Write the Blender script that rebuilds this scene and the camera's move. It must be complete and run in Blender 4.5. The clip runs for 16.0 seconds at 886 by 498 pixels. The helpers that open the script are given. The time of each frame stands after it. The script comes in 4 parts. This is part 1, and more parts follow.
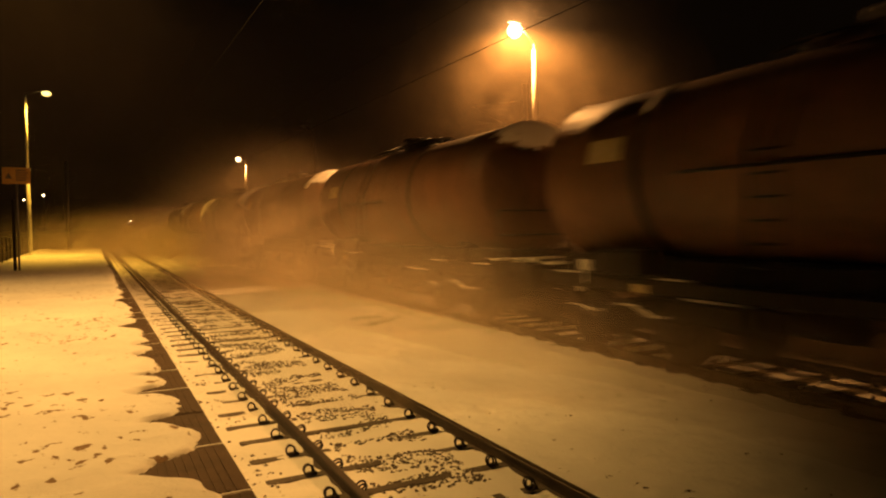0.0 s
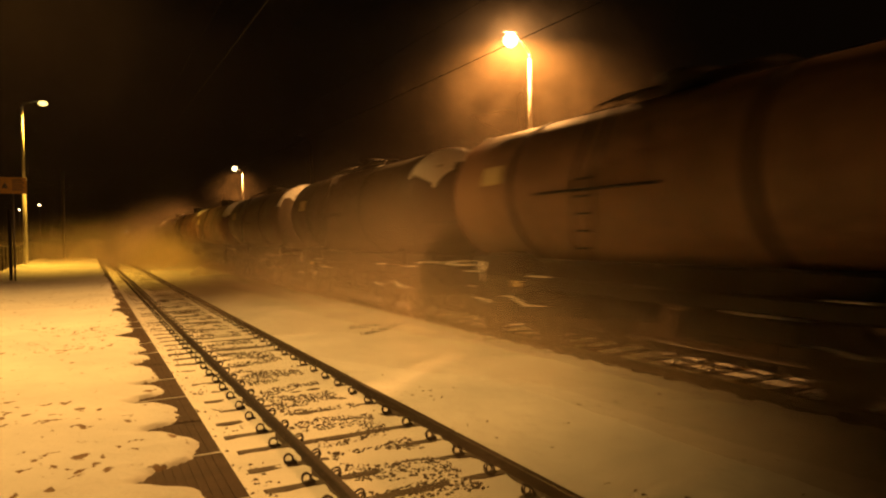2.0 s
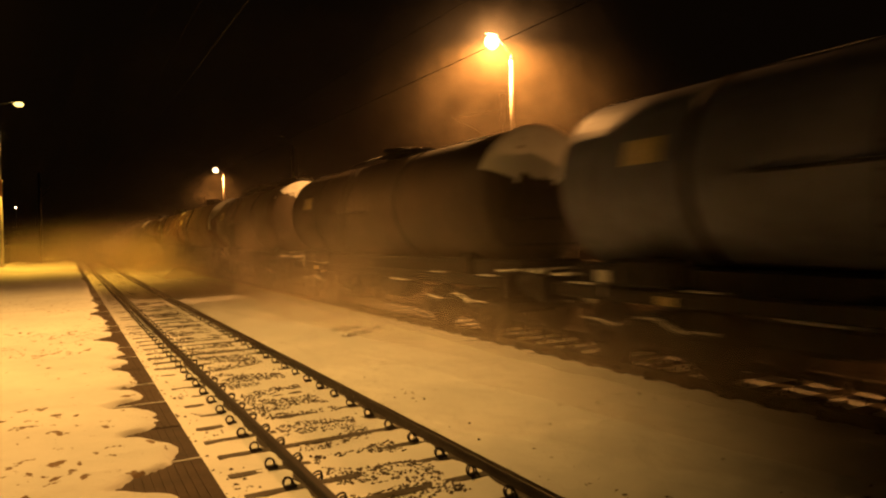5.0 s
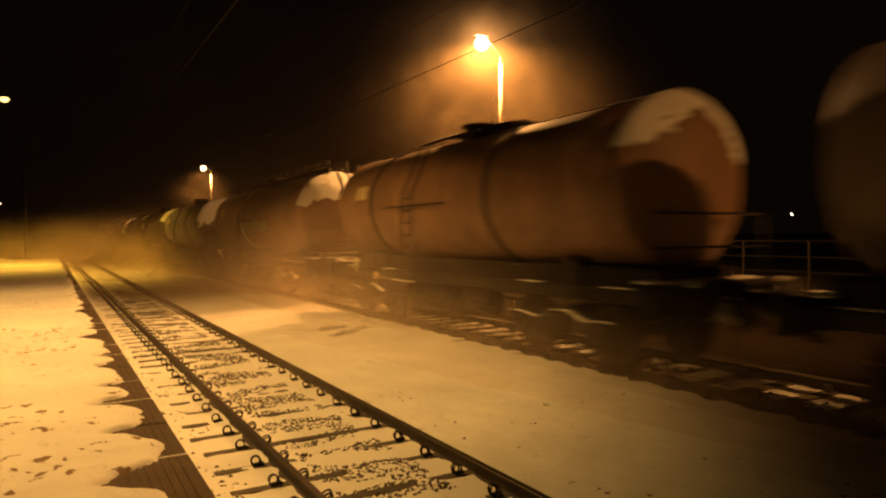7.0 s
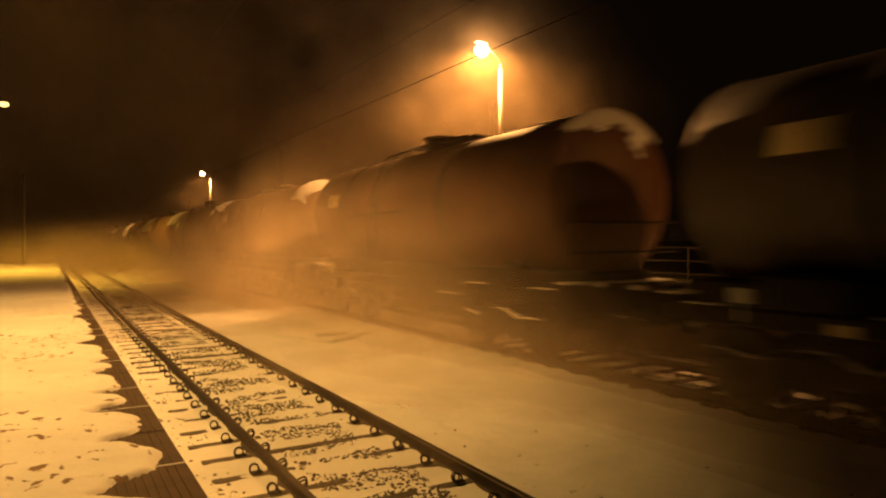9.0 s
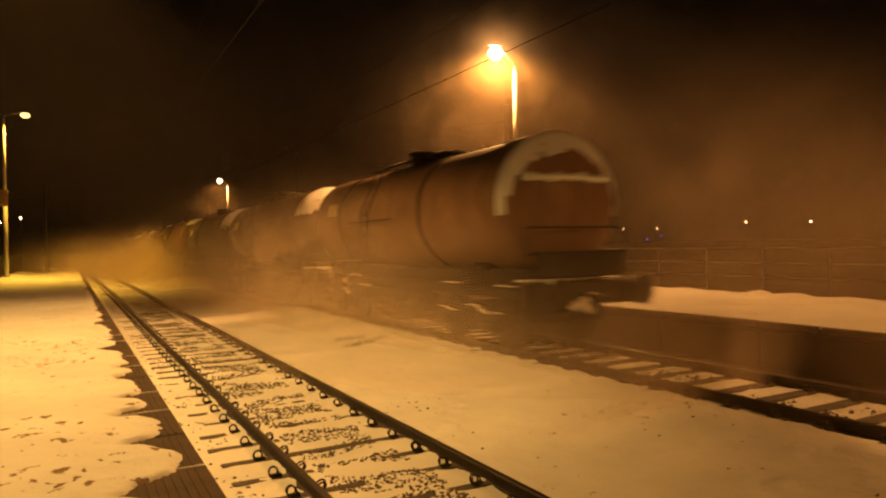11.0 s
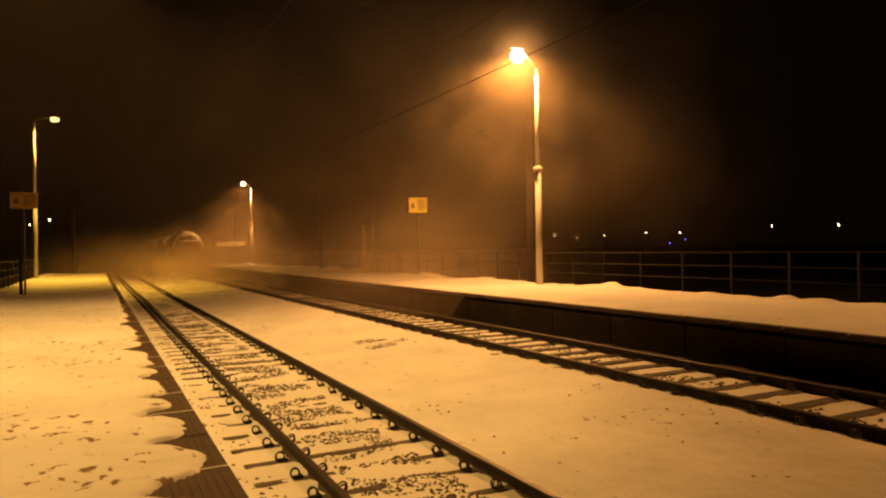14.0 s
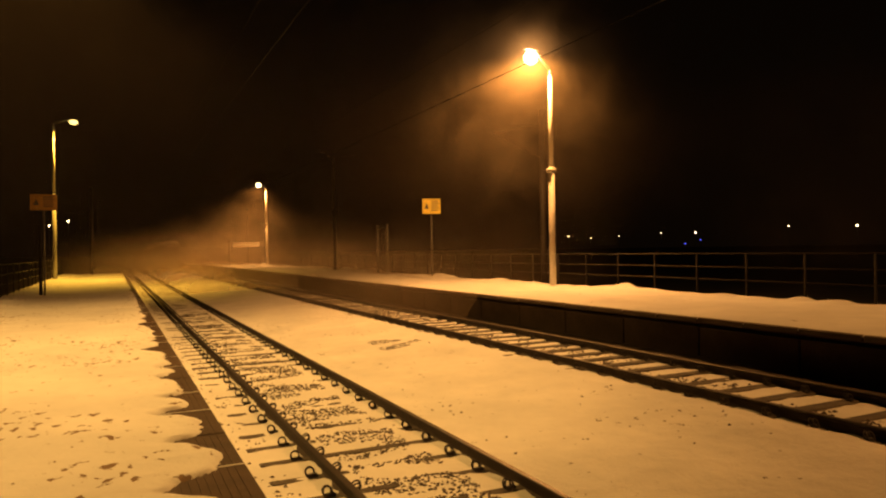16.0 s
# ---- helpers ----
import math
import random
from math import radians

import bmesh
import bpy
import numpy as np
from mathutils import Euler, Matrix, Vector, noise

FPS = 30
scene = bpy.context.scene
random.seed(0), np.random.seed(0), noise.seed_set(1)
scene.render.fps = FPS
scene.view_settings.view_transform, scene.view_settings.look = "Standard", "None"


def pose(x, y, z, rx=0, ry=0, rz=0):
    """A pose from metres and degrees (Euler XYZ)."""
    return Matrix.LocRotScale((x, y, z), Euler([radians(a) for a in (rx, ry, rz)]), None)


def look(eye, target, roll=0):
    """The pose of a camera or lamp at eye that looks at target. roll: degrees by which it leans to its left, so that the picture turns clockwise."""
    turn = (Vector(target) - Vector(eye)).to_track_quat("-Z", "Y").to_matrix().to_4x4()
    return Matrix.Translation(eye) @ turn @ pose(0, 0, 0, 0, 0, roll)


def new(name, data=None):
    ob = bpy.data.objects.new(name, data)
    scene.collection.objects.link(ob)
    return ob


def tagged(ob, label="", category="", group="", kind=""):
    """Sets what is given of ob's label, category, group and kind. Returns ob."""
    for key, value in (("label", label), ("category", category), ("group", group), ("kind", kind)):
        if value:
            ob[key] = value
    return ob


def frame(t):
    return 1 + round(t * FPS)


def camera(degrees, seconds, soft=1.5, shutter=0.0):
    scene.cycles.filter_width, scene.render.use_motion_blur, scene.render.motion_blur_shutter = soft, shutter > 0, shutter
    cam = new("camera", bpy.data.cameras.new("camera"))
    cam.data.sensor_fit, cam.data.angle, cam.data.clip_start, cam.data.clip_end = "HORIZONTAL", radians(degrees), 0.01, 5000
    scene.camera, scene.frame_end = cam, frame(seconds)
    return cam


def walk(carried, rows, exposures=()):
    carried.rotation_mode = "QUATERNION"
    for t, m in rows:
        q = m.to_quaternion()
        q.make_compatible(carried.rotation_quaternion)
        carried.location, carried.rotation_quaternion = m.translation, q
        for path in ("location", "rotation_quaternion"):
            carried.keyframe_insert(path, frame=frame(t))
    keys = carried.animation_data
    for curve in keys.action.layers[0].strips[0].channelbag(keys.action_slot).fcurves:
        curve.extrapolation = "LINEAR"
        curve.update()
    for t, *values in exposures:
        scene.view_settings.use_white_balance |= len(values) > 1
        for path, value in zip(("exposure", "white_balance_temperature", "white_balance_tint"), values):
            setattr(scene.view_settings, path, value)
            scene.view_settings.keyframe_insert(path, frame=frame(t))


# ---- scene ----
# ---- camera and its walk ----
cam = camera(66.2, 16.0, soft=2.2, shutter=0.45)
WALK = [
    (0.0, 0.047, 0.114, 2.083, -1.993, -0.760, 27.314),
    (0.5, 0.036, 0.129, 2.080, -1.863, -0.531, 27.211),
    (1.0, 0.035, 0.126, 2.085, -1.970, -0.837, 27.539),
    (1.5, 0.047, 0.141, 2.088, -1.830, -1.051, 27.515),
    (2.0, 0.027, 0.094, 2.079, -1.274, -0.932, 27.606),
    (2.5, 0.016, 0.082, 2.076, -0.801, -1.076, 27.965),
    (3.0, 0.031, 0.090, 2.074, -0.942, -1.019, 27.904),
    (3.5, 0.035, 0.094, 2.080, -1.195, -0.905, 28.001),
    (4.0, 0.037, 0.085, 2.082, -1.120, -1.168, 28.160),
    (6.5, 0.045, 0.091, 2.098, -1.291, -0.607, 30.162),
    (7.0, 0.022, 0.041, 2.079, -1.139, -0.561, 30.045),
    (7.5, 0.031, 0.066, 2.091, -1.067, -0.502, 30.266),
    (8.0, 0.029, 0.080, 2.091, -0.933, -0.449, 30.036),
    (8.5, 0.024, 0.076, 2.084, -0.737, -0.291, 30.311),
    (9.0, 0.024, 0.081, 2.086, -0.640, -0.407, 30.148),
    (11.5, 0.028, 0.076, 2.060, -0.109, -1.044, 28.154),
    (12.0, 0.037, 0.084, 2.063, -0.021, -0.910, 27.590),
    (12.5, 0.021, 0.066, 2.076, -0.025, -0.716, 27.813),
    (13.0, 0.021, 0.070, 2.067, 0.032, -0.700, 27.202),
    (13.5, 0.021, 0.062, 2.069, 0.337, -0.758, 27.417),
    (14.0, 0.020, 0.072, 2.069, 0.017, -0.878, 27.010),
    (14.5, 0.022, 0.066, 2.075, 0.041, -0.809, 26.854),
    (15.0, 0.024, 0.061, 2.075, -0.076, -0.940, 26.208),
    (15.5, 0.011, 0.028, 2.075, 0.117, -1.005, 25.995),
    (16.0, 0.000, 0.000, 2.082, 0.091, -0.886, 25.841),
]


def eye_pose(x, y, z, tilt, lean, turn):
    """The camera's pose: tilt up, lean to the left, turn to the right of the track, in degrees."""
    a, b = radians(turn), radians(tilt)
    ahead = Vector((math.sin(a) * math.cos(b), math.cos(a) * math.cos(b), math.sin(b)))
    eye = Vector((x, y, z))
    return look(eye, eye + ahead, lean)


walk(cam, [(row[0], eye_pose(*row[1:])) for row in WALK], exposures=[(0.0, 0.0), (9.0, 0.05), (11.5, 0.0), (12.5, -0.15), (16.0, -0.15)])

# ---- plan, in metres: y runs along the line, z = 0 is the near track's rail head ----
NEAR_X, FAR_X = 1.815, 6.951          # left rail of each track
GAUGE = 1.507                          # between rail head middles
FAR_Z = 0.19                           # the far track lies a little higher
SLEEPER = 0.6
EDGE_LEFT, TOP_LEFT = 0.87, 0.50       # near platform's edge and top
EDGE_RIGHT, TOP_RIGHT = 9.41, 0.79     # far platform's edge and top
TRAIN_X = FAR_X + GAUGE / 2
SPEED = 19.5                           # the train, metres a second

# ---- night sky and lamps ----
world = bpy.data.worlds.new("night")
scene.world = world
world.use_nodes = True
world.node_tree.nodes["Background"].inputs["Color"].default_value = (1.0, 0.5, 0.2, 1)
world.node_tree.nodes["Background"].inputs["Strength"].default_value = 0.0022
scene.view_settings.exposure = 0.0
scene.cycles.transparent_max_bounces = 72

SODIUM = (1.0, 0.402, 0.083)
AMBER = (1.0, 0.500, 0.112)
YELLOW = (1.0, 0.49, 0.045)
# x, y, foot z, pole top z, arm's reach to the track, watts, colour
LAMPS = [
    (13.20, 18.85, 0.85, 7.85, -0.75, 5300, SODIUM),
    (13.90, 69.5, 0.80, 8.35, -0.75, 5300, SODIUM),
    (-3.25, 47.8, 0.52, 10.05, 1.1, 8200, YELLOW),
    (-3.40, 12.0, 0.52, 10.8, 1.1, 7000, AMBER),
    (13.20, -6.9, 0.85, 7.85, -0.75, 5000, SODIUM),
]


def street_light(x, y, z, watts, colour, cone, blend, tilt):
    """A sodium lamp in a cut-off head that throws its light down in a cone."""
    data = bpy.data.lights.new("lamp_light", "SPOT")
    data.energy, data.color, data.shadow_soft_size = watts, colour, 0.14
    data.spot_size, data.spot_blend = radians(cone), blend
    ob = new("lamp_light", data)
    ob.location = (x, y, z)
    ob.rotation_euler = (radians(tilt), 0, 0)   # thrown along the platform


for n, (x, y, foot, top, reach, watts, colour) in enumerate(LAMPS):
    street_light(x + reach, y, top + (0.45 if reach < 0 else 0.15), watts, colour, *((106, 0.44, 6.6) if n == 3 else (130, 0.6, 0) if n == 2 else (172, 0.55, 0)))


def bowl_light(x, y, z, watts, colour):
    """The weaker light that the lamp's glass bowl sheds to all sides."""
    data = bpy.data.lights.new("bowl_light", "POINT")
    data.energy, data.color, data.shadow_soft_size = watts, colour, 0.14
    new("bowl_light", data).location = (x, y, z)


bowl_light(12.45, 18.85, 8.3, 950, (1.0, 0.50, 0.18))
bowl_light(13.15, 69.5, 8.8, 500, (1.0, 0.50, 0.18))


# ---- materials ----
def nodes_of(name):
    m = bpy.data.materials.new(name)
    m.use_nodes = True
    return m, m.node_tree.nodes, m.node_tree.links, m.node_tree.nodes["Principled BSDF"]


def noise_node(nodes, links, scale, detail=4, rough=0.6, stretch=(1, 1, 1), source="Object"):
    where = nodes.new("ShaderNodeTexCoord")
    shape = nodes.new("ShaderNodeMapping")
    shape.inputs["Scale"].default_value = stretch
    tex = nodes.new("ShaderNodeTexNoise")
    tex.inputs["Scale"].default_value, tex.inputs["Detail"].default_value = scale, detail
    tex.inputs["Roughness"].default_value = rough
    links.new(where.outputs[source], shape.inputs["Vector"])
    links.new(shape.outputs["Vector"], tex.inputs["Vector"])
    return tex


def ramp_node(nodes, links, source, stops):
    ramp = nodes.new("ShaderNodeValToRGB")
    while len(ramp.color_ramp.elements) < len(stops):
        ramp.color_ramp.elements.new(0.5)
    for e, (at, c) in zip(ramp.color_ramp.elements, stops):
        e.position, e.color = at, (*c, 1) if len(c) == 3 else c
    links.new(source, ramp.inputs["Fac"])
    return ramp


def surface(name, dark, light, scale, rough=0.8, metal=0.0, bump=0.3, fine=40, depth=0.01, stretch=(1, 1, 1), per_piece=0.0):
    """A surface with stains at one scale, grain at another, and relief."""
    m, nodes, links, shader = nodes_of(name)
    big = noise_node(nodes, links, scale, 5, 0.65, stretch)
    small = noise_node(nodes, links, fine, 3, 0.6, stretch)
    colour = ramp_node(nodes, links, big.outputs["Fac"], [(0.3, dark), (0.7, light)])
    grain = nodes.new("ShaderNodeMix")
    grain.data_type, grain.blend_type = "RGBA", "MULTIPLY"
    grain.inputs["Factor"].default_value = 0.55
    links.new(colour.outputs["Color"], grain.inputs["A"])
    speck = ramp_node(nodes, links, small.outputs["Fac"], [(0.3, (0.45, 0.45, 0.45)), (0.65, (1, 1, 1))])
    links.new(speck.outputs["Color"], grain.inputs["B"])
    out = grain.outputs["Result"]
    if per_piece:
        info, hue = nodes.new("ShaderNodeObjectInfo"), nodes.new("ShaderNodeHueSaturation")
        span = nodes.new("ShaderNodeMapRange")
        span.inputs["To Min"].default_value, span.inputs["To Max"].default_value = 1 - per_piece, 1 + per_piece
        links.new(info.outputs["Random"], span.inputs["Value"])
        links.new(span.outputs["Result"], hue.inputs["Value"])
        links.new(out, hue.inputs["Color"])
        out = hue.outputs["Color"]
    links.new(out, shader.inputs["Base Color"])
    shader.inputs["Roughness"].default_value, shader.inputs["Metallic"].default_value = rough, metal
    relief = nodes.new("ShaderNodeBump")
    relief.inputs["Strength"].default_value, relief.inputs["Distance"].default_value = bump, depth
    links.new(small.outputs["Fac"], relief.inputs["Height"])
    links.new(relief.outputs["Normal"], shader.inputs["Normal"])
    return m


def snow_surface(name, flecks, fleck_scale, dirt=(0.10, 0.075, 0.05), stretch=(1, 1, 1)):
    """Snow with soft dents, grain, and bare or dirty flecks where the snow is trodden or blown thin."""
    m, nodes, links, shader = nodes_of(name)
    broad = noise_node(nodes, links, 0.7, 5, 0.6)
    dents = noise_node(nodes, links, 5.0, 5, 0.6)
    grain = noise_node(nodes, links, 60, 2, 0.5)
    white = ramp_node(nodes, links, broad.outputs["Fac"], [(0.3, (0.66, 0.67, 0.68)), (0.7, (0.84, 0.84, 0.84))])
    spot = noise_node(nodes, links, fleck_scale, 4, 0.55, stretch)
    where = noise_node(nodes, links, 0.9, 3, 0.6)
    total = nodes.new("ShaderNodeMath")
    total.operation = "MULTIPLY_ADD"
    links.new(where.outputs["Fac"], total.inputs[0])
    total.inputs[1].default_value = 0.45
    links.new(spot.outputs["Fac"], total.inputs[2])
    mask = ramp_node(nodes, links, total.outputs[0], [(flecks, (0, 0, 0)), (flecks + 0.04, (1, 1, 1))])
    mix = nodes.new("ShaderNodeMix")
    mix.data_type = "RGBA"
    links.new(mask.outputs["Color"], mix.inputs["Factor"])
    links.new(white.outputs["Color"], mix.inputs["A"])
    mix.inputs["B"].default_value = (*dirt, 1)
    links.new(mix.outputs["Result"], shader.inputs["Base Color"])
    shader.inputs["Roughness"].default_value = 0.75
    shader.inputs["Specular IOR Level"].default_value = 0.25
    one, two, three = (nodes.new("ShaderNodeBump") for _ in range(3))
    for b, src, strength, depth in ((one, dents, 0.55, 0.05), (two, grain, 0.25, 0.01), (three, mask, 0.6, -0.02)):
        b.inputs["Strength"].default_value, b.inputs["Distance"].default_value = strength, depth
        links.new(src.outputs[0], b.inputs["Height"])
    links.new(one.outputs["Normal"], two.inputs["Normal"])
    links.new(two.outputs["Normal"], three.inputs["Normal"])
    links.new(three.outputs["Normal"], shader.inputs["Normal"])
    return m


def glow(name, colour, strength):
    m, nodes, links, shader = nodes_of(name)
    shader.inputs["Base Color"].default_value = (*colour, 1)
    shader.inputs["Emission Color"].default_value = (*colour, 1)
    shader.inputs["Emission Strength"].default_value = strength
    return m


def snow_dust(name, density, scale, stretch, core=0.45, fade=1.8, calm=0.25):
    """Blown snow in the air: a thin veil, denser and thinner in streaks, that fades out to its rim."""
    m = bpy.data.materials.new(name)
    m.use_nodes = True
    nodes, links = m.node_tree.nodes, m.node_tree.links
    nodes.clear()
    out = nodes.new("ShaderNodeOutputMaterial")
    where = nodes.new("ShaderNodeTexCoord")
    centre = nodes.new("ShaderNodeVectorMath")
    centre.operation = "MULTIPLY_ADD"
    links.new(where.outputs["Generated"], centre.inputs[0])
    centre.inputs[1].default_value = (2, 2, 2)
    centre.inputs[2].default_value = (-1, -1, -1)
    length = nodes.new("ShaderNodeVectorMath")
    length.operation = "LENGTH"
    flat = nodes.new("ShaderNodeVectorMath")
    flat.operation = "MULTIPLY"
    links.new(centre.outputs["Vector"], flat.inputs[0])
    flat.inputs[1].default_value = (1, 0, 1)
    links.new(flat.outputs["Vector"], length.inputs[0])
    rim = nodes.new("ShaderNodeMapRange")
    rim.interpolation_type = "SMOOTHERSTEP"
    rim.inputs["From Min"].default_value, rim.inputs["From Max"].default_value = core - 0.45, 1.0
    rim.inputs["To Min"].default_value, rim.inputs["To Max"].default_value = 1.0, 0.0
    links.new(length.outputs["Value"], rim.inputs["Value"])
    tex = noise_node(nodes, links, scale, 5, 0.6, stretch)
    tex.inputs["Distortion"].default_value = 0.6
    info = nodes.new("ShaderNodeObjectInfo")
    tex.noise_dimensions = "4D"
    shift = nodes.new("ShaderNodeMath")
    shift.operation = "MULTIPLY"
    shift.inputs[1].default_value = 40
    links.new(info.outputs["Random"], shift.inputs[0])
    links.new(shift.outputs[0], tex.inputs["W"])
    wisps = nodes.new("ShaderNodeMapRange")
    wisps.inputs["From Min"].default_value, wisps.inputs["From Max"].default_value = 0.30, 0.72
    wisps.inputs["To Min"].default_value, wisps.inputs["To Max"].default_value = calm * density, density
    links.new(tex.outputs["Fac"], wisps.inputs["Value"])
    amount = nodes.new("ShaderNodeMath")
    amount.operation = "MULTIPLY"
    links.new(wisps.outputs["Result"], amount.inputs[0])
    soft = nodes.new("ShaderNodeMath")
    soft.operation = "POWER"
    links.new(rim.outputs["Result"], soft.inputs[0])
    soft.inputs[1].default_value = fade
    links.new(soft.outputs[0], amount.inputs[1])
    clear, back, front = nodes.new("ShaderNodeBsdfTransparent"), nodes.new("ShaderNodeBsdfTranslucent"), nodes.new("ShaderNodeBsdfDiffuse")
    # white snow tinted warm: the haze's amber light is partly put into this colour
    for s in (back, front):
        s.inputs["Color"].default_value = (0.90, 0.71, 0.51, 1)
    both, mix = nodes.new("ShaderNodeMixShader"), nodes.new("ShaderNodeMixShader")
    links.new(back.outputs[0], both.inputs[1])
    links.new(front.outputs[0], both.inputs[2])
    links.new(amount.outputs[0], mix.inputs[0])
    links.new(clear.outputs[0], mix.inputs[1])
    links.new(both.outputs[0], mix.inputs[2])
    links.new(mix.outputs[0], out.inputs["Surface"])
    return m


SNOW = snow_surface("trodden_snow", 0.865, 7.5, dirt=(0.22, 0.15, 0.09), stretch=(1.1, 0.8, 1))
FIELD = snow_surface("track_snow", 0.925, 9.0)
BANK = snow_surface("bank_snow", 0.95, 5.0)
CAKED = snow_surface("caked_snow", 0.90, 3.0, dirt=(0.12, 0.09, 0.07))
CONCRETE = surface("old_concrete", (0.09, 0.065, 0.048), (0.19, 0.145, 0.11), 2.0, 0.9, bump=0.4, fine=55, per_piece=0.12)
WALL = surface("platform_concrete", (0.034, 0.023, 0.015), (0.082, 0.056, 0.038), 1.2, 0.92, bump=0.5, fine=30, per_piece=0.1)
PAVER = surface("edge_paver", (0.050, 0.030, 0.020), (0.10, 0.062, 0.040), 3.0, 0.85, bump=0.5, fine=70, per_piece=0.15)
WOOD = surface("sleeper_surface", (0.06, 0.05, 0.042), (0.14, 0.12, 0.10), 4.0, 0.9, bump=0.5, fine=60)
RAIL = surface("rail_steel", (0.018, 0.012, 0.009), (0.05, 0.033, 0.022), 6.0, 0.65, 0.2, bump=0.2, fine=80)
SHINE = surface("rail_head", (0.03, 0.024, 0.02), (0.09, 0.075, 0.065), 3.0, 0.5, 0.72, bump=0.12, fine=90, stretch=(1, 0.05, 1))
IRON = surface("dark_iron", (0.010, 0.008, 0.007), (0.034, 0.026, 0.021), 5.0, 0.65, 0.3, bump=0.3, fine=60)
STONE = surface("ballast_stone", (0.06, 0.05, 0.042), (0.16, 0.13, 0.11), 9.0, 0.9, bump=0.4, fine=50)
STRIP = surface("bare_ballast", (0.020, 0.014, 0.010), (0.075, 0.055, 0.042), 3.0, 0.95, bump=0.8, fine=26, depth=0.03)
POLE = surface("pole_paint", (0.42, 0.40, 0.36), (0.62, 0.60, 0.55), 3.0, 0.6, bump=0.2, fine=50, stretch=(1, 1, 0.3))
GALV = surface("galvanised_steel", (0.10, 0.10, 0.10), (0.22, 0.22, 0.21), 5.0, 0.5, 0.6, bump=0.1, fine=60)
FENCE = surface("fence_steel", (0.010, 0.008, 0.006), (0.024, 0.020, 0.016), 5.0, 0.7, 0.2)
# darker than the other sign: the weak light on it is put into its colour
DIM_SIGN = surface("dimmed_sign", (0.40, 0.20, 0.03), (0.52, 0.28, 0.05), 6.0, 0.6)
SIGN = surface("yellow_sign", (0.86, 0.66, 0.04), (0.92, 0.74, 0.07), 6.0, 0.5, bump=0.05)
INK = surface("sign_ink", (0.05, 0.045, 0.04), (0.09, 0.08, 0.07), 8.0, 0.6)
BOARD = surface("board_white", (0.6, 0.6, 0.58), (0.78, 0.78, 0.76), 5.0, 0.5)
def tank_paint(name, dark, light):
    """Old tank paint: streaked down the sides, sooty, with a little sheen."""
    return surface("tank_" + name, dark, light, 0.9, 0.62, bump=0.12, fine=9, stretch=(1, 0.6, 0.25))


TANKS = {
    "rust_brown": tank_paint("rust_brown", (0.062, 0.027, 0.012), (0.185, 0.082, 0.037)),
    "grey": tank_paint("grey", (0.058, 0.040, 0.028), (0.15, 0.107, 0.077)),
    "black": tank_paint("black", (0.022, 0.015, 0.010), (0.068, 0.046, 0.032)),
    "tan": tank_paint("tan", (0.160, 0.088, 0.047), (0.31, 0.175, 0.098)),
    "blue_grey": tank_paint("blue_grey", (0.08, 0.08, 0.12), (0.18, 0.18, 0.25)),
}
BANDS = surface("tank_band", (0.45, 0.40, 0.30), (0.62, 0.56, 0.44), 3.0, 0.6)
PLATE = surface("orange_plate", (0.55, 0.45, 0.22), (0.7, 0.58, 0.32), 5.0, 0.5)
PAINT = surface("sprayed_paint", (0.15, 0.13, 0.06), (0.27, 0.24, 0.12), 5.0, 0.6)
WIRE = surface("contact_wire", (0.004, 0.003, 0.003), (0.008, 0.007, 0.006), 3.0, 0.8)
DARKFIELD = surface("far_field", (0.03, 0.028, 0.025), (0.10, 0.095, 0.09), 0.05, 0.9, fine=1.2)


# ---- mesh helpers ----
def box(bm, x0, x1, y0, y1, z0, z1, bevel=0.0):
    vs = [bm.verts.new((x, y, z)) for z in (z0, z1) for y in (y0, y1) for x in (x0, x1)]
    fs = [bm.faces.new([vs[i] for i in q]) for q in ((0, 2, 3, 1), (4, 5, 7, 6), (0, 1, 5, 4), (2, 6, 7, 3), (0, 4, 6, 2), (1, 3, 7, 5))]
    if bevel:
        bmesh.ops.bevel(bm, geom=list({e for f in fs for e in f.edges}), offset=bevel, segments=1, affect="EDGES")


def tube(bm, a, b, r0, r1=None, sides=10, cap=True):
    a, b = Vector(a), Vector(b)
    r1 = r0 if r1 is None else r1
    turn = (b - a).to_track_quat("Z", "Y").to_matrix()
    rings = []
    for p, r in ((a, r0), (b, r1)):
        rings.append([bm.verts.new(p + turn @ Vector((r * math.cos(k * math.tau / sides), r * math.sin(k * math.tau / sides), 0))) for k in range(sides)])
    for k in range(sides):
        bm.faces.new((rings[0][k], rings[0][k - sides + 1], rings[1][k - sides + 1], rings[1][k])).smooth = True
    if cap:
        bm.faces.new(rings[0][::-1])
        bm.faces.new(rings[1])


def lathe(bm, profile, sides, axis="y", start=0.0, end=math.tau):
    """Spins (along, radius) pairs round the axis."""
    whole = end - start > 6.28
    n = sides if whole else sides + 1
    rings = []
    for along, r in profile:
        ring = []
        for k in range(n):
            a = start + (end - start) * k / sides
            c, s = r * math.cos(a), r * math.sin(a)
            ring.append(bm.verts.new({"y": (c, along, s), "x": (along, c, s), "z": (c, s, along)}[axis]))
        rings.append(ring)
    for p, q in zip(rings, rings[1:]):
        for k in range(sides):
            j = (k + 1) % n
            bm.faces.new((p[k], p[j], q[j], q[k])).smooth = True
    return rings


def mesh_of(name, bm, material):
    bmesh.ops.recalc_face_normals(bm, faces=bm.faces)
    me = bpy.data.meshes.new(name)
    bm.to_mesh(me)
    bm.free()
    me.materials.append(material)
    return me


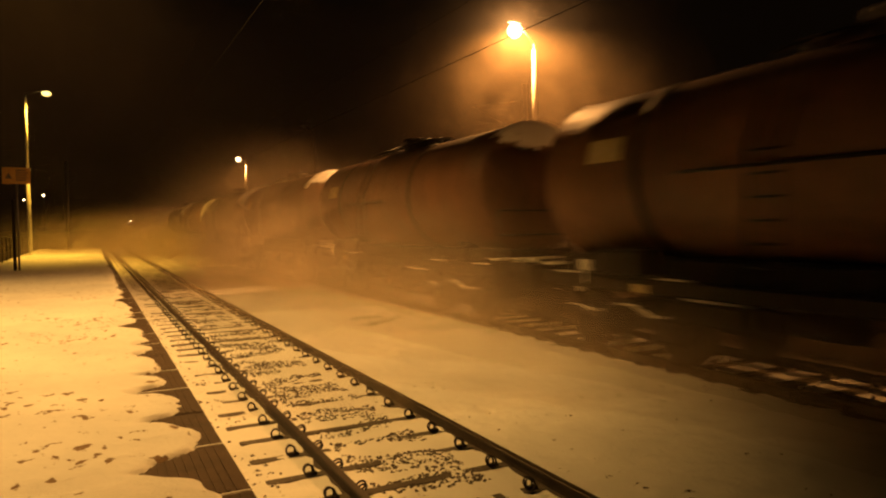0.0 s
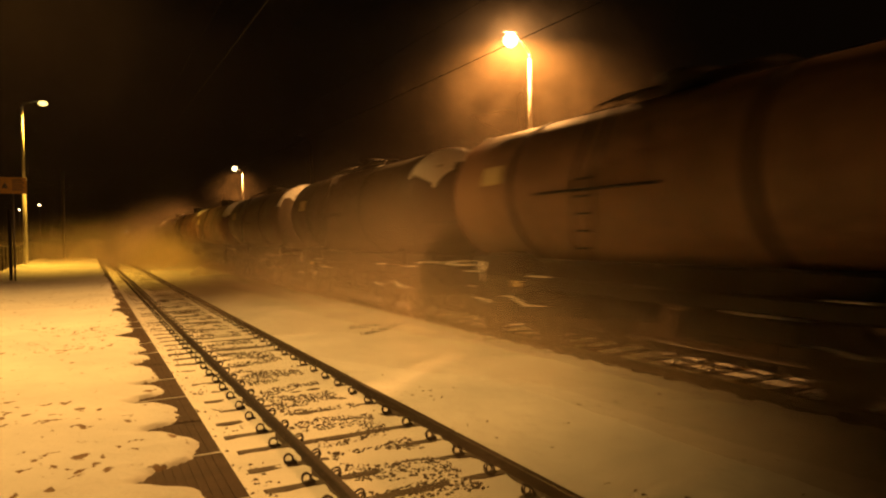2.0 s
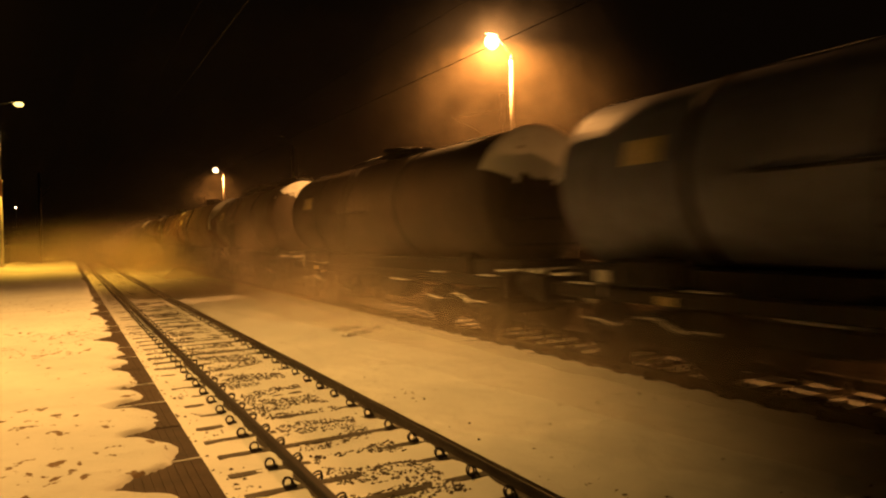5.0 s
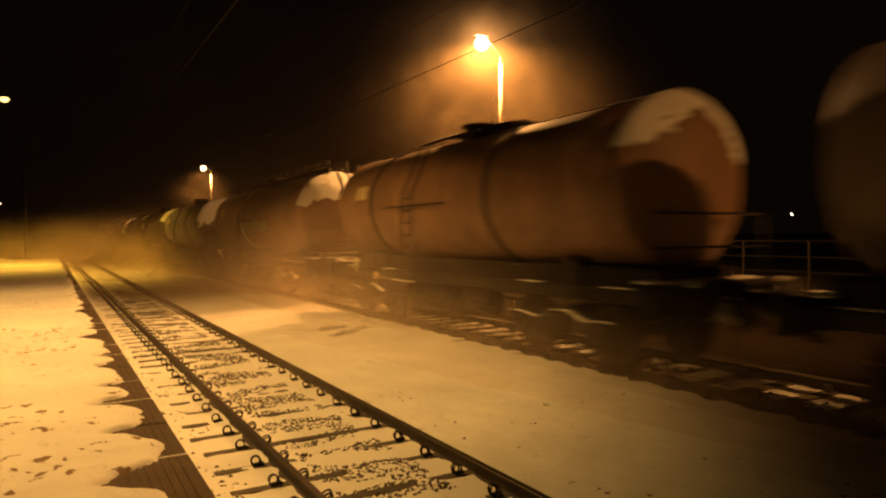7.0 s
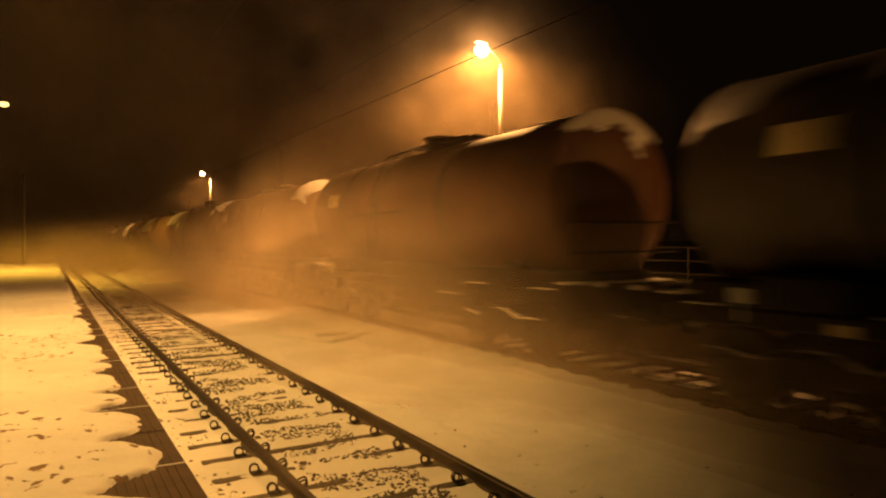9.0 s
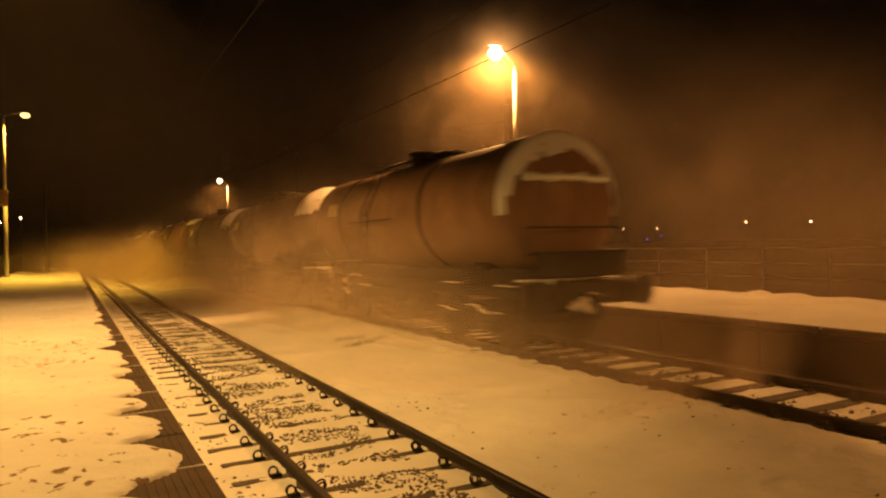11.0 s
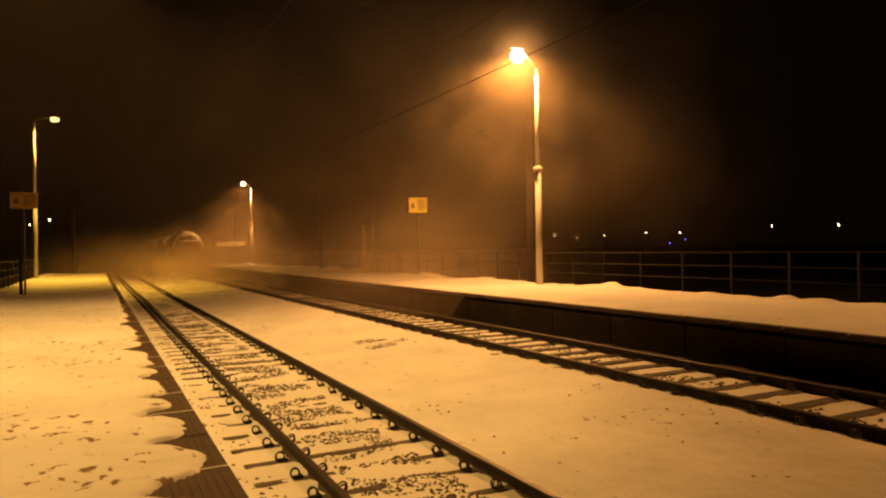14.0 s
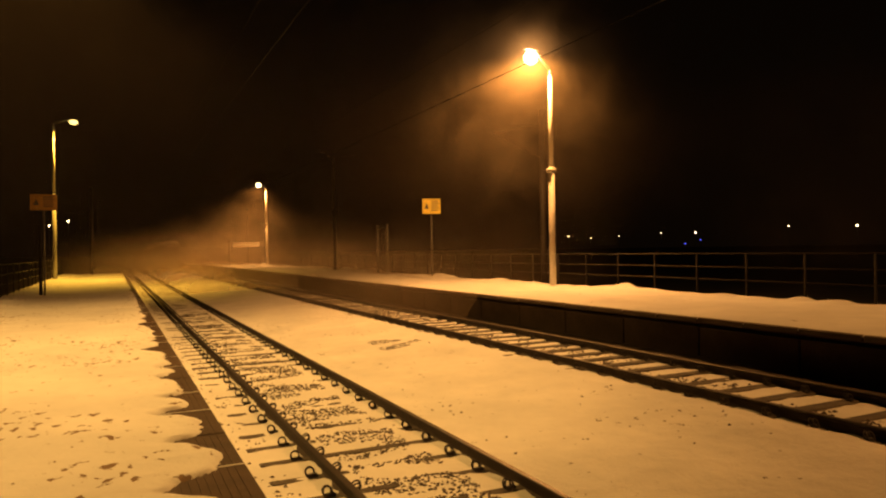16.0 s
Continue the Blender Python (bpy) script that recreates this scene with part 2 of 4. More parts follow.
def part(name, bm, material, parent=None, label="", place=(0, 0, 0), spin=0.0):
    """Links a bmesh, or a ready mesh, as one object."""
    me = bm if isinstance(bm, bpy.types.Mesh) else mesh_of(name, bm, material)
    ob = new(name, me)
    ob.parent = parent
    ob.location = place
    ob.rotation_euler = (0, 0, spin)
    return tagged(ob, label) if label else ob


def made(shape):
    """A bmesh filled by the function."""
    bm = bmesh.new()
    shape(bm)
    return bm


def boxes(*all_boxes, bevel=0.0):
    bm = bmesh.new()
    for b in all_boxes:
        box(bm, *b, bevel=bevel)
    return bm


def tubes(*all_tubes, sides=8):
    bm = bmesh.new()
    for a, b, r in all_tubes:
        tube(bm, a, b, r, sides=sides)
    return bm


def sheet(name, xs, ys, height, material):
    """A grid whose height is a function of x and y."""
    verts = [(x, y, height(x, y)) for y in ys for x in xs]
    n = len(xs)
    faces = [(j * n + i, j * n + i + 1, (j + 1) * n + i + 1, (j + 1) * n + i) for j in range(len(ys) - 1) for i in range(n - 1)]
    me = bpy.data.meshes.new(name)
    me.from_pydata(verts, [], faces)
    me.polygons.foreach_set("use_smooth", [True] * len(faces))
    me.materials.append(material)
    return me


def steps(*spans):
    """Rising numbers: (start, end, step) one after another."""
    out = []
    for a, b, s in spans:
        n = max(1, round((b - a) / s))
        out += [a + (b - a) * k / n for k in range(n)]
    return out + [spans[-1][1]]


def wave(x, y, scale, seed=0.0):
    return noise.noise((x * scale, y * scale, seed))


# ---- the ground: one sheet of snow ----
def ground_height(x, y):
    if x < 0.6:
        z = -0.7 - 0.12 * max(0.0, min(12.0, -4 - x))
    elif x < 3.75:
        z = -0.104 if x < NEAR_X + GAUGE + 0.06 else -0.075
    elif x < 6.4:
        z = -0.075 + (x - 3.75) / 2.65 * (FAR_Z + 0.0)
    elif x < 9.6:
        z = FAR_Z - (0.08 if x < FAR_X - 0.2 else 0.112 if x < FAR_X + GAUGE + 0.2 else 0.09)
    else:
        z = -0.7
    z += 0.014 * wave(x, y, 1.7) + 0.016 * wave(x, y, 5, 3)
    if NEAR_X + 0.25 < x < NEAR_X + 1.3:
        z += 0.006 + 0.020 * wave(x, y, 2.3, 15)
    if 4.0 < x < 6.3:
        z += 0.035 * wave(x, y, 0.8, 5)
    if x < -8 or x > 17:
        far = min(1.0, (abs(x - 4) - 12) / 60)
        z += -0.6 * far + 1.2 * far * wave(x, y, 0.02, 7)
    return z


GX = steps((-2500, -300, 550), (-300, -40, 40), (-40, -8, 6), (-8, 0.7, 2), (0.7, 1.0, 0.15), (1.0, 9.4, 0.07), (9.4, 9.7, 0.15), (9.7, 18, 2), (18, 60, 6), (60, 300, 40), (300, 2500, 550))
GY = steps((-2500, -200, 575), (-200, -30, 17), (-30, 3, 1.5), (3, 22, 0.07), (22, 60, 0.25), (60, 120, 2), (120, 300, 15), (300, 3000, 675))
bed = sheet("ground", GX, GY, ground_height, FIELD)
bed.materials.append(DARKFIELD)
bed.materials.append(STRIP)
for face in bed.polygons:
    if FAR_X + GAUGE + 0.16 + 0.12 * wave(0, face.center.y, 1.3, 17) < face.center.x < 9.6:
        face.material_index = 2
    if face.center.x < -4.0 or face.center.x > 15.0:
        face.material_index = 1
ground = part("ground", bed, FIELD)
tagged(ground, "thin wind-blown snow over track bed and fields", "ground", kind="structure")

# ---- near platform: retaining wall, edge pavers, snow with a ragged rim ----
platform_left = part("platform_left", boxes((-3.95, EDGE_LEFT - 0.06, -60, 63, -0.9, TOP_LEFT - 0.075)), WALL)
tagged(platform_left, "low concrete platform body beside the near track", "platform", kind="structure")


BAYS = [(4.85, 0.34, 0.26), (6.1, 0.24, 0.15), (7.25, 0.28, 0.19), (8.05, 0.21, 0.13), (9.3, 0.15, 0.28), (10.2, 0.13, 0.18), (12.3, 0.26, 0.35), (13.5, 0.12, 0.2), (16.8, 0.2, 0.5), (18.2, 0.12, 0.25)]


def rim(y):
    """Where the trodden snow ends and the bare pavers begin: bays that the wind has cleared."""
    x = 0.69 + 0.10 * noise.noise((y * 2.6, 9.1, 0)) + 0.07 * noise.noise((y * 8.0, 5.1, 0))
    for middle, depth, wide in BAYS:
        x -= depth * 1.15 * math.exp(-(abs(y - middle) / wide) ** 2.6)
    if y > 19:
        x -= 0.28 * max(0.0, noise.noise((y * 1.3, 1.7, 0)))
    return x


def platform_snow():
    ys = steps((-40, 2, 1.0), (2, 14, 0.035), (14, 30, 0.09), (30, 63, 0.4))
    us = steps((0, 0.55, 0.05), (0.55, 0.93, 0.02), (0.93, 1.0, 0.01))
    verts = []
    for y in ys:
        r = min(rim(y), EDGE_LEFT - 0.03)
        for u in us:
            x = -3.95 + (r + 3.95) * u
            thick = 0.045 * min(1.0, (r - x) / 0.10) ** 0.6 if x < r else 0.0
            bank = 0.10 * math.exp(-((x + 3.3) / 0.5) ** 2) * (1 + wave(x, y, 0.8, 2)) * (1 if y > 6 else 0.3)
            verts.append((x, y, TOP_LEFT - 0.004 + thick * (1 + 0.35 * wave(x, y, 3.5)) + bank + 0.012 * wave(x, y, 0.9, 8) * min(1, (r - x) * 2)))
    n = len(us)
    faces = [(j * n + i, j * n + i + 1, (j + 1) * n + i + 1, (j + 1) * n + i) for j in range(len(ys) - 1) for i in range(n - 1)]
    me = bpy.data.meshes.new("platform_snow")
    me.from_pydata(verts, [], faces)
    me.polygons.foreach_set("use_smooth", [True] * len(faces))
    me.materials.append(SNOW)
    return me


tagged(part("platform_snow", platform_snow(), SNOW), "trodden snow with footprints on the near platform", "snow", kind="stuff")

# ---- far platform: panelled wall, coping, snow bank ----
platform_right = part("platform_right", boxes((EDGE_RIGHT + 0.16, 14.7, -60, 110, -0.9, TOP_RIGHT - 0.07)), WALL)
tagged(platform_right, "raised concrete platform body beside the far track", "platform", kind="structure")


def bank_height(x, y):
    d = x - EDGE_RIGHT
    back = 14.35 + 0.3 * wave(0, y, 0.4, 4) + 0.12 * wave(0, y, 1.7, 9)
    lump = -0.05 + 0.10 * wave(1, y, 0.5, 11) + 0.09 * max(0.0, wave(x, y, 0.9, 12)) + 0.75 * max(0.0, wave(2, y, 0.43, 21) - 0.1) + 0.5 * max(0.0, wave(0.5 * x, y, 1.0, 33) - 0.25)
    z = TOP_RIGHT + 0.03 + 0.02 * min(1.0, d / 1.2) + lump * math.exp(-((x - 14.0) / 0.6) ** 2) + 0.012 * wave(x, y, 1.5, 6)
    if x > back:
        z -= min(1.6, (x - back) * 2.2)
    return z - 0.04 * max(0.0, 1 - d / 0.08)


BX = steps((EDGE_RIGHT - 0.02, EDGE_RIGHT + 0.1, 0.04), (EDGE_RIGHT + 0.1, 12.6, 0.3), (12.6, 15.2, 0.06))
BY = steps((-40, 4, 2), (4, 34, 0.1), (34, 60, 0.3), (60, 110, 1.5))
tagged(part("snow_bank", sheet("snow_bank", BX, BY, bank_height, BANK), BANK), "snow swept into a lumpy bank on the far platform", "snow", kind="stuff")


# ---- lamps ----
GLASS = {}


def lamp_post(x, y, foot, top, reach, colour, lit=True):
    root = new("street_lamp")
    root.location = (x, y, foot)
    h, way = top - foot, math.copysign(1, reach)
    part("pole", made(lambda bm: (tube(bm, (0, 0, -0.2), (0, 0, h * 0.55), 0.115, 0.10, 14), tube(bm, (0, 0, h * 0.55), (0, 0, h), 0.078, 0.065, 14))), POLE, root)
    part("collar", made(lambda bm: lathe(bm, [(h * 0.55 - 0.09, 0.12), (h * 0.55 - 0.07, 0.165), (h * 0.55 + 0.05, 0.165), (h * 0.55 + 0.09, 0.09)], 14, "z")), POLE, root)
    part("arm", tubes(((0, 0, h - 0.05), (0, 0, h + 0.2), 0.04), ((0, 0, h + 0.18), (reach * 0.8, 0, h + (0.78 if reach < 0 else 0.44)), 0.03)), GALV, root)
    head = part("lamp_head", made(lambda bm: lathe(bm, [(-0.26, 0.02), (-0.24, 0.08), (-0.08, 0.12), (0.16, 0.12), (0.25, 0.05), (0.26, 0.01)], 14, "x")), GALV, root, place=(reach, 0, h + (0.78 if reach < 0 else 0.44)))
    head.scale = (1, 0.9, 0.3)
    if not lit:
        # darker material than the lit posts: the gloom round it is put into the colour
        for piece in root.children:
            piece.data.materials[0] = FENCE
        part("glass_bowl", made(lambda bm: lathe(bm, [(-0.16, 0.01), (-0.12, 0.1), (0.0, 0.14), (0.02, 0.01)], 14, "z")), GALV, head)
        return tagged(root, "steel lamp post whose lamp is out, its gloom put into a darker colour", "street lamp", "platform lamps")
    key = tuple(colour)
    if key not in GLASS:
        GLASS[key] = glow("lamp_glass", (1.0, 0.80, 0.45), 6) if reach < 0 else glow("lamp_glass_yellow", (1.0, 0.72, 0.2), 3)
    bowl = part("glass_bowl", made(lambda bm: lathe(bm, [(0.2 * math.sin(a), max(0.004, 0.2 * math.cos(a))) for a in [math.pi * (k / 10 - 0.5) for k in range(11)]], 18, "z")), GLASS[key], head, "glowing amber glass bowl")
    bowl.scale = (1.25, 1.3, 3.9) if reach < 0 else (1.3, 1.2, 2.6)
    bowl.location = (0, 0, -0.85 if reach < 0 else -0.45)
    bowl.visible_shadow = False
    return tagged(root, "pale painted steel lamp post with glowing sodium head", "street lamp", "platform lamps")


for x, y, foot, top, reach, watts, colour in LAMPS:
    lamp_post(x, y, foot, top, reach, colour)

lamp_post(13.4, 44.4, 0.8, 8.0, -0.75, SODIUM, lit=False)


# ---- fences ----
def fence(name, x, ys, foot, top, label):
    root = new(name)
    root.location = (x, 0, foot)
    h = top - foot
    post = mesh_of("post", boxes((-0.024, 0.024, -0.024, 0.024, -0.3, h), bevel=0.006), FENCE)
    for y in ys:
        part("post", post, FENCE, root, place=(0, y, 0))
    for z in (h, h - 0.38, h - 0.74):
        part("fence_rail", tubes(((0, ys[0], z), (0, ys[-1], z), 0.02)), FENCE, root)
    tagged(root, label, "fence")


fence("platform_fence", 15.5, [11.32 + 1.745 * k for k in range(-6, 30)], -0.6, 1.86, "galvanised tube fence behind the snowy far platform")
fence("platform_fence", -3.75, [15.0 + 1.8 * k for k in range(0, 27)], 0.45, 1.78, "grey tube fence behind the near platform")


# ---- signs and boards ----
def warning_sign(x, y, foot, top, wide, tall, label, tilt, face):
    root = new("warning_sign")
    root.location = (x, y, foot)
    root.rotation_euler = (0, 0, tilt)
    h = top - foot
    part("post", tubes(((0, 0.03, -0.2), (0, 0.03, h - tall * 0.3), 0.035)), GALV, root)
    plate = part("sign_plate", boxes((-wide / 2, wide / 2, -0.02, 0.005, h - tall, h), bevel=0.004), face, root)
    ink = boxes(*[(-0.02, wide * (0.42 if k % 2 else 0.36), -0.025, -0.0215, h - tall * (0.2 + 0.15 * k), h - tall * (0.13 + 0.15 * k)) for k in range(5)])
    part("printed_lines", ink, INK, plate, "dark printed lines")
    tri = bmesh.new()
    c = -wide * 0.27
    vs = [tri.verts.new((c + a, -0.023, h - tall * b)) for a, b in ((-0.13 * wide, 0.68), (0.13 * wide, 0.68), (0, 0.3))]
    tri.faces.new(vs)
    part("warning_triangle", tri, INK, plate)
    tagged(root, label, "sign")


warning_sign(13.45, 28.95, 0.85, 4.50, 0.86, 0.70, "yellow warning sign on a thin steel post", -0.25, SIGN)
warning_sign(-2.45, 30.7, 0.52, 4.50, 0.92, 0.62, "orange-yellow warning sign, weak light put into its colour, on a steel post", 0.0, DIM_SIGN)
tagged(part("short_post", tubes(((-2.6, 30.9, 0.4), (-2.6, 30.9, 3.3), 0.06)), IRON), "dark steel post beside the warning sign", "post")


def name_board():
    root = new("name_board")
    root.location = (13.0, 76.4, 0.8)
    root.rotation_euler = (0, 0, -1.085)
    for x in (-2.85, 2.85):
        part("post", boxes((x - 0.09, x + 0.09, -0.09, 0.09, -0.2, 2.7)), GALV, root)
    part("board", boxes((-2.3, 2.3, -0.05, 0.05, 1.95, 2.45), bevel=0.01), BOARD, root)
    tagged(root, "white station board between two steel posts", "board")


name_board()
root = new("information_frame")
root.location = (13.6, 35.9, 0.82)
for y in (-0.75, 0.75):
    part("post", boxes((-0.05, 0.05, y - 0.05, y + 0.05, -0.2, 2.75)), GALV, root)
part("crossbar", boxes((-0.04, 0.04, -0.7, 0.7, 2.55, 2.63)), GALV, root)
tagged(root, "empty steel notice frame on the far platform", "frame")

# ---- catenary masts and wires ----
def mast(x, y, foot, height, reach):
    root = new("catenary_mast")
    root.location = (x, y, foot)
    part("column", made(lambda bm: tube(bm, (0, 0, -0.4), (0, 0, height), 0.15, 0.10, 10)), IRON, root)
    part("bracket", tubes(((0, 0, height - 2.2), (reach, 0, height - 1.2), 0.02), ((0, 0, height - 0.7), (reach, 0, height - 1.2), 0.016)), WIRE, root)
    tagged(root, "dark concrete mast with a wire bracket", "mast", "catenary masts")


mast(17.3, 25.4, -0.6, 8.9, -2.6)
mast(17.3, 100.0, -0.6, 8.9, -2.6)
mast(-1.75, 67.0, -0.6, 8.6, 0.8)
for x, z in ((NEAR_X + GAUGE / 2, 5.7), (NEAR_X + GAUGE / 2, 6.9), (TRAIN_X, 5.9), (TRAIN_X, 7.1)):
    tagged(part("contact_wire", tubes(((x, -30, z), (x, 160, z), 0.008 if x > 5 and z < 6 else 0.004), sides=6), WIRE), "dark overhead wire above the track", "wire", "overhead wires")

# ---- distant lights across the dark field ----
FARGLOW, FARBLUE = glow("far_lamp_glow", (1.0, 0.66, 0.36), 14), glow("far_blue_glow", (0.08, 0.1, 1.0), 3)


def far_light(x, y, z, r, material, label):
    r *= 0.48
    root = new("distant_lamp")
    root.location = (x, y, 0)
    part("pole", tubes(((0, 0, -2), (0, 0, z), 0.06)), IRON, root)
    part("globe", made(lambda bm: lathe(bm, [(z - r, 0.01), (z - 0.7 * r, 0.7 * r), (z, r), (z + 0.7 * r, 0.7 * r), (z + r, 0.01)], 8, "z")), material, root)
    tagged(root, label, "street lamp", "distant lamps")


for x, y, z, r in ((118.6, 161.1, 5.6, 0.3), (123.5, 157.3, 4.8, 0.26), (129.5, 152.4, 5.3, 0.26), (138.1, 144.7, 5.9, 0.36), (144.5, 138.3, 5.8, 0.4), (159.4, 120.8, 6.9, 0.4), (168.2, 108.3, 6.7, 0.52), (9.3, 199.8, 4.2, 0.5), (-10.5, 199.7, 11.0, 0.5), (-14.8, 199.5, 9.8, 0.4)):
    far_light(x, y, z, r, FARGLOW, "small warm lamp on a far street")
for x, y, z in ((142.6, 140.2, 2.8), (145.4, 137.4, 3.8)):
    far_light(x, y, z, 0.4, FARBLUE, "small blue light on a far street")


# ---- tracks ----
def rail_profile(bm, y0, y1, parts):
    web = [(-0.065, -0.15), (0.065, -0.15), (0.065, -0.138), (0.012, -0.115), (0.012, -0.045), (0.034, -0.03), (0.034, -0.006), (0.026, 0), (-0.026, 0), (-0.034, -0.006), (-0.034, -0.03), (-0.012, -0.045), (-0.012, -0.115), (-0.065, -0.138)]
    a, b = [bm.verts.new((x, y0, z)) for x, z in web], [bm.verts.new((x, y1, z)) for x, z in web]
    n = len(web)
    for k in range(n):
        f = bm.faces.new((a[k], a[(k + 1) % n], b[(k + 1) % n], b[k]))
        f.material_index = 1 if k in (6, 7, 8) else 0
    bm.faces.new(a), bm.faces.new(b[::-1])


def clip_mesh():
    """A sprung rail clip: two round loops side by side, standing on a shoulder."""
    bm = bmesh.new()
    for y, r, z in ((-0.028, 0.046, 0.056), (0.022, 0.042, 0.050)):
        pts = [Vector((r * math.cos(a) + 0.2 * y, y + 0.02 * math.sin(a), z + r * math.sin(a))) for a in [k * math.tau / 10 for k in range(11)]]
        for p, q in zip(pts, pts[1:]):
            tube(bm, p, q, 0.0090, sides=4, cap=False)
    box(bm, -0.02, 0.075, -0.02, 0.02, -0.03, 0.03)
    return mesh_of("rail_clip", bm, IRON)


CLIP = clip_mesh()


def sleeper_mesh(wide):
    bm = bmesh.new()
    box(bm, -1.25, 1.25, -wide / 2, wide / 2, -0.12, 0.0, bevel=0.012)
    return mesh_of("sleeper", bm, WOOD)


NARROW, BROAD = sleeper_mesh(0.13), sleeper_mesh(0.20)


def railway_track(name, x, z, first, label):
    root = new(name)
    root.location = (x, 0, z)
    for k in (0, 1):
        me = mesh_of("rail", made(lambda bm: rail_profile(bm, -60, 260, 0)), RAIL)
        me.materials.append(SHINE)
        part("rail", me, RAIL, root, place=(k * GAUGE + 0.035, 0, 0.02))
    rest = bmesh.new()
    for n in range(-10, 190):
        y = first + SLEEPER * n
        if 3.0 < y < 48:
            part("sleeper", BROAD if z else NARROW, WOOD, root, place=(GAUGE / 2 + random.uniform(-0.03, 0.03), y, (-0.090 if z else -0.098) + random.uniform(-0.012, 0.006)))
        else:
            box(rest, GAUGE / 2 - 1.25, GAUGE / 2 + 1.25, y - 0.065, y + 0.065, -0.22, -0.104)
        for rail in (0, 1):
            for side in (-1, 1) if rail == 0 else (-1,):
                cx = rail * GAUGE + side * 0.135
                if 3.0 < y < 38:
                    part("rail_clip", CLIP, IRON, root, place=(cx, y, -0.101), spin=(0.0 if side < 0 else math.pi) + random.uniform(-0.15, 0.15))
                elif 38 < y < 70:
                    box(rest, cx - 0.05, cx + 0.05, y - 0.05, y + 0.05, -0.12, -0.06)
    tagged(part("far_sleepers", rest, WOOD, root), kind="stuff")
    tagged(root, label, "railway track", kind="structure")


railway_track("track_near", NEAR_X, 0, 5.91, "near railway track with sprung clips, half buried in snow")
railway_track("track_far", FAR_X, FAR_Z, 4.31, "far railway track in thin snow beside the platform wall")


# ---- loose stones showing through the snow ----
def stones(name, count, xs, ys, size, clump, label, z):
    verts, faces = [], []
    rng = random.Random(len(name) * 7 + count)
    tries = 0
    while len(verts) < count * 6 and tries < count * 40:
        tries += 1
        x, y = rng.uniform(*xs), rng.uniform(*ys)
        if clump and noise.noise((x * clump * 0.6, y * clump * 1.6, 21)) < -0.06:
            continue
        s, b, n = rng.uniform(0.4, 1.3) * size, len(verts), ground_height(x, y) + z
        a = rng.uniform(0, 6.28)
        for k in range(4):
            r = s * rng.uniform(0.7, 1.3)
            verts.append((x + r * math.cos(a + k * 1.57), y + r * math.sin(a + k * 1.57), n + s * rng.uniform(-0.3, 0.1)))
        verts.append((x, y, n + s * 0.7))
        verts.append((x, y, n - s * 0.5))
        faces += [(b + k, b + (k + 1) % 4, b + 4) for k in range(4)] + [(b + (k + 1) % 4, b + k, b + 5) for k in range(4)]
    me = bpy.data.meshes.new(name)
    me.from_pydata(verts, [], faces)
    me.materials.append(STONE)
    return tagged(part(name, me, STONE), label, "stones", kind="stuff")


stones("ballast", 7000, (NEAR_X + 0.28, NEAR_X + 1.2), (3.5, 26), 0.021, 1.6, "dark ballast stones poking through snow between rails", 0.0)
stones("ballast", 260, (NEAR_X - 0.7, NEAR_X - 0.25), (3.5, 20), 0.022, 1.3, "dark ballast stones beside the near rail", 0.0)
stones("ballast", 1000, (FAR_X + 0.25, FAR_X + 1.25), (3.5, 26), 0.034, 1.3, "dark ballast stones between the far rails", 0.0)
stones("rubble", 260, (5.05, 6.05), (13.2, 14.4), 0.024, 1.6, "heap of dark rubble and stalks in the snow", 0.0)
stones("pebbles", 60, (NEAR_X + 1.9, FAR_X - 0.3), (5, 24), 0.016, 0.5, "scattered pebbles on the snow between the tracks", 0.005)


# ---- tank wagons ----
R, AXIS = 1.26, 2.60                   # tank radius and its height over the rail
MESHES = {}


def shared(key, material, build):
    if key not in MESHES:
        MESHES[key] = mesh_of(key.split("/")[0], made(build), material)
    return MESHES[key]


def dome(length, grow=0.0):
    """Half profile of the tank from one dished end to the other."""
    ends = [(0.34, 0.02), (0.32, 0.4), (0.26, 0.75), (0.15, 1.02), (0.05, 1.17), (0.0, R)]
    back = [(-length / 2 - a, r + grow) for a, r in ends]
    rest = [(-length / 2 + length * k / 8, R + grow) for k in range(1, 8)]
    front = [(length / 2 + a, r + grow) for a, r in reversed(ends)]
    return back + rest + front


def wheelset(bm):
    tube(bm, (-0.95, 0, 0), (0.95, 0, 0), 0.075, sides=10)
    for s in (-1, 1):
        lathe(bm, [(s * 0.68, 0.06), (s * 0.68, 0.49), (s * 0.715, 0.49), (s * 0.73, 0.46), (s * 0.82, 0.452), (s * 0.82, 0.40), (s * 0.77, 0.37), (s * 0.77, 0.14), (s * 0.84, 0.12), (s * 0.84, 0.01)], 20, "x")
        for k in range(6):
            a = k * math.tau / 6
            tube(bm, (s * 0.79, 0.27 * math.cos(a), 0.27 * math.sin(a)), (s * 0.80, 0.27 * math.cos(a), 0.27 * math.sin(a)), 0.035, sides=6)


def bogie_frame(bm):
    box(bm, -1.0, 1.0, -0.18, 0.18, 0.45, 0.82, bevel=0.03)


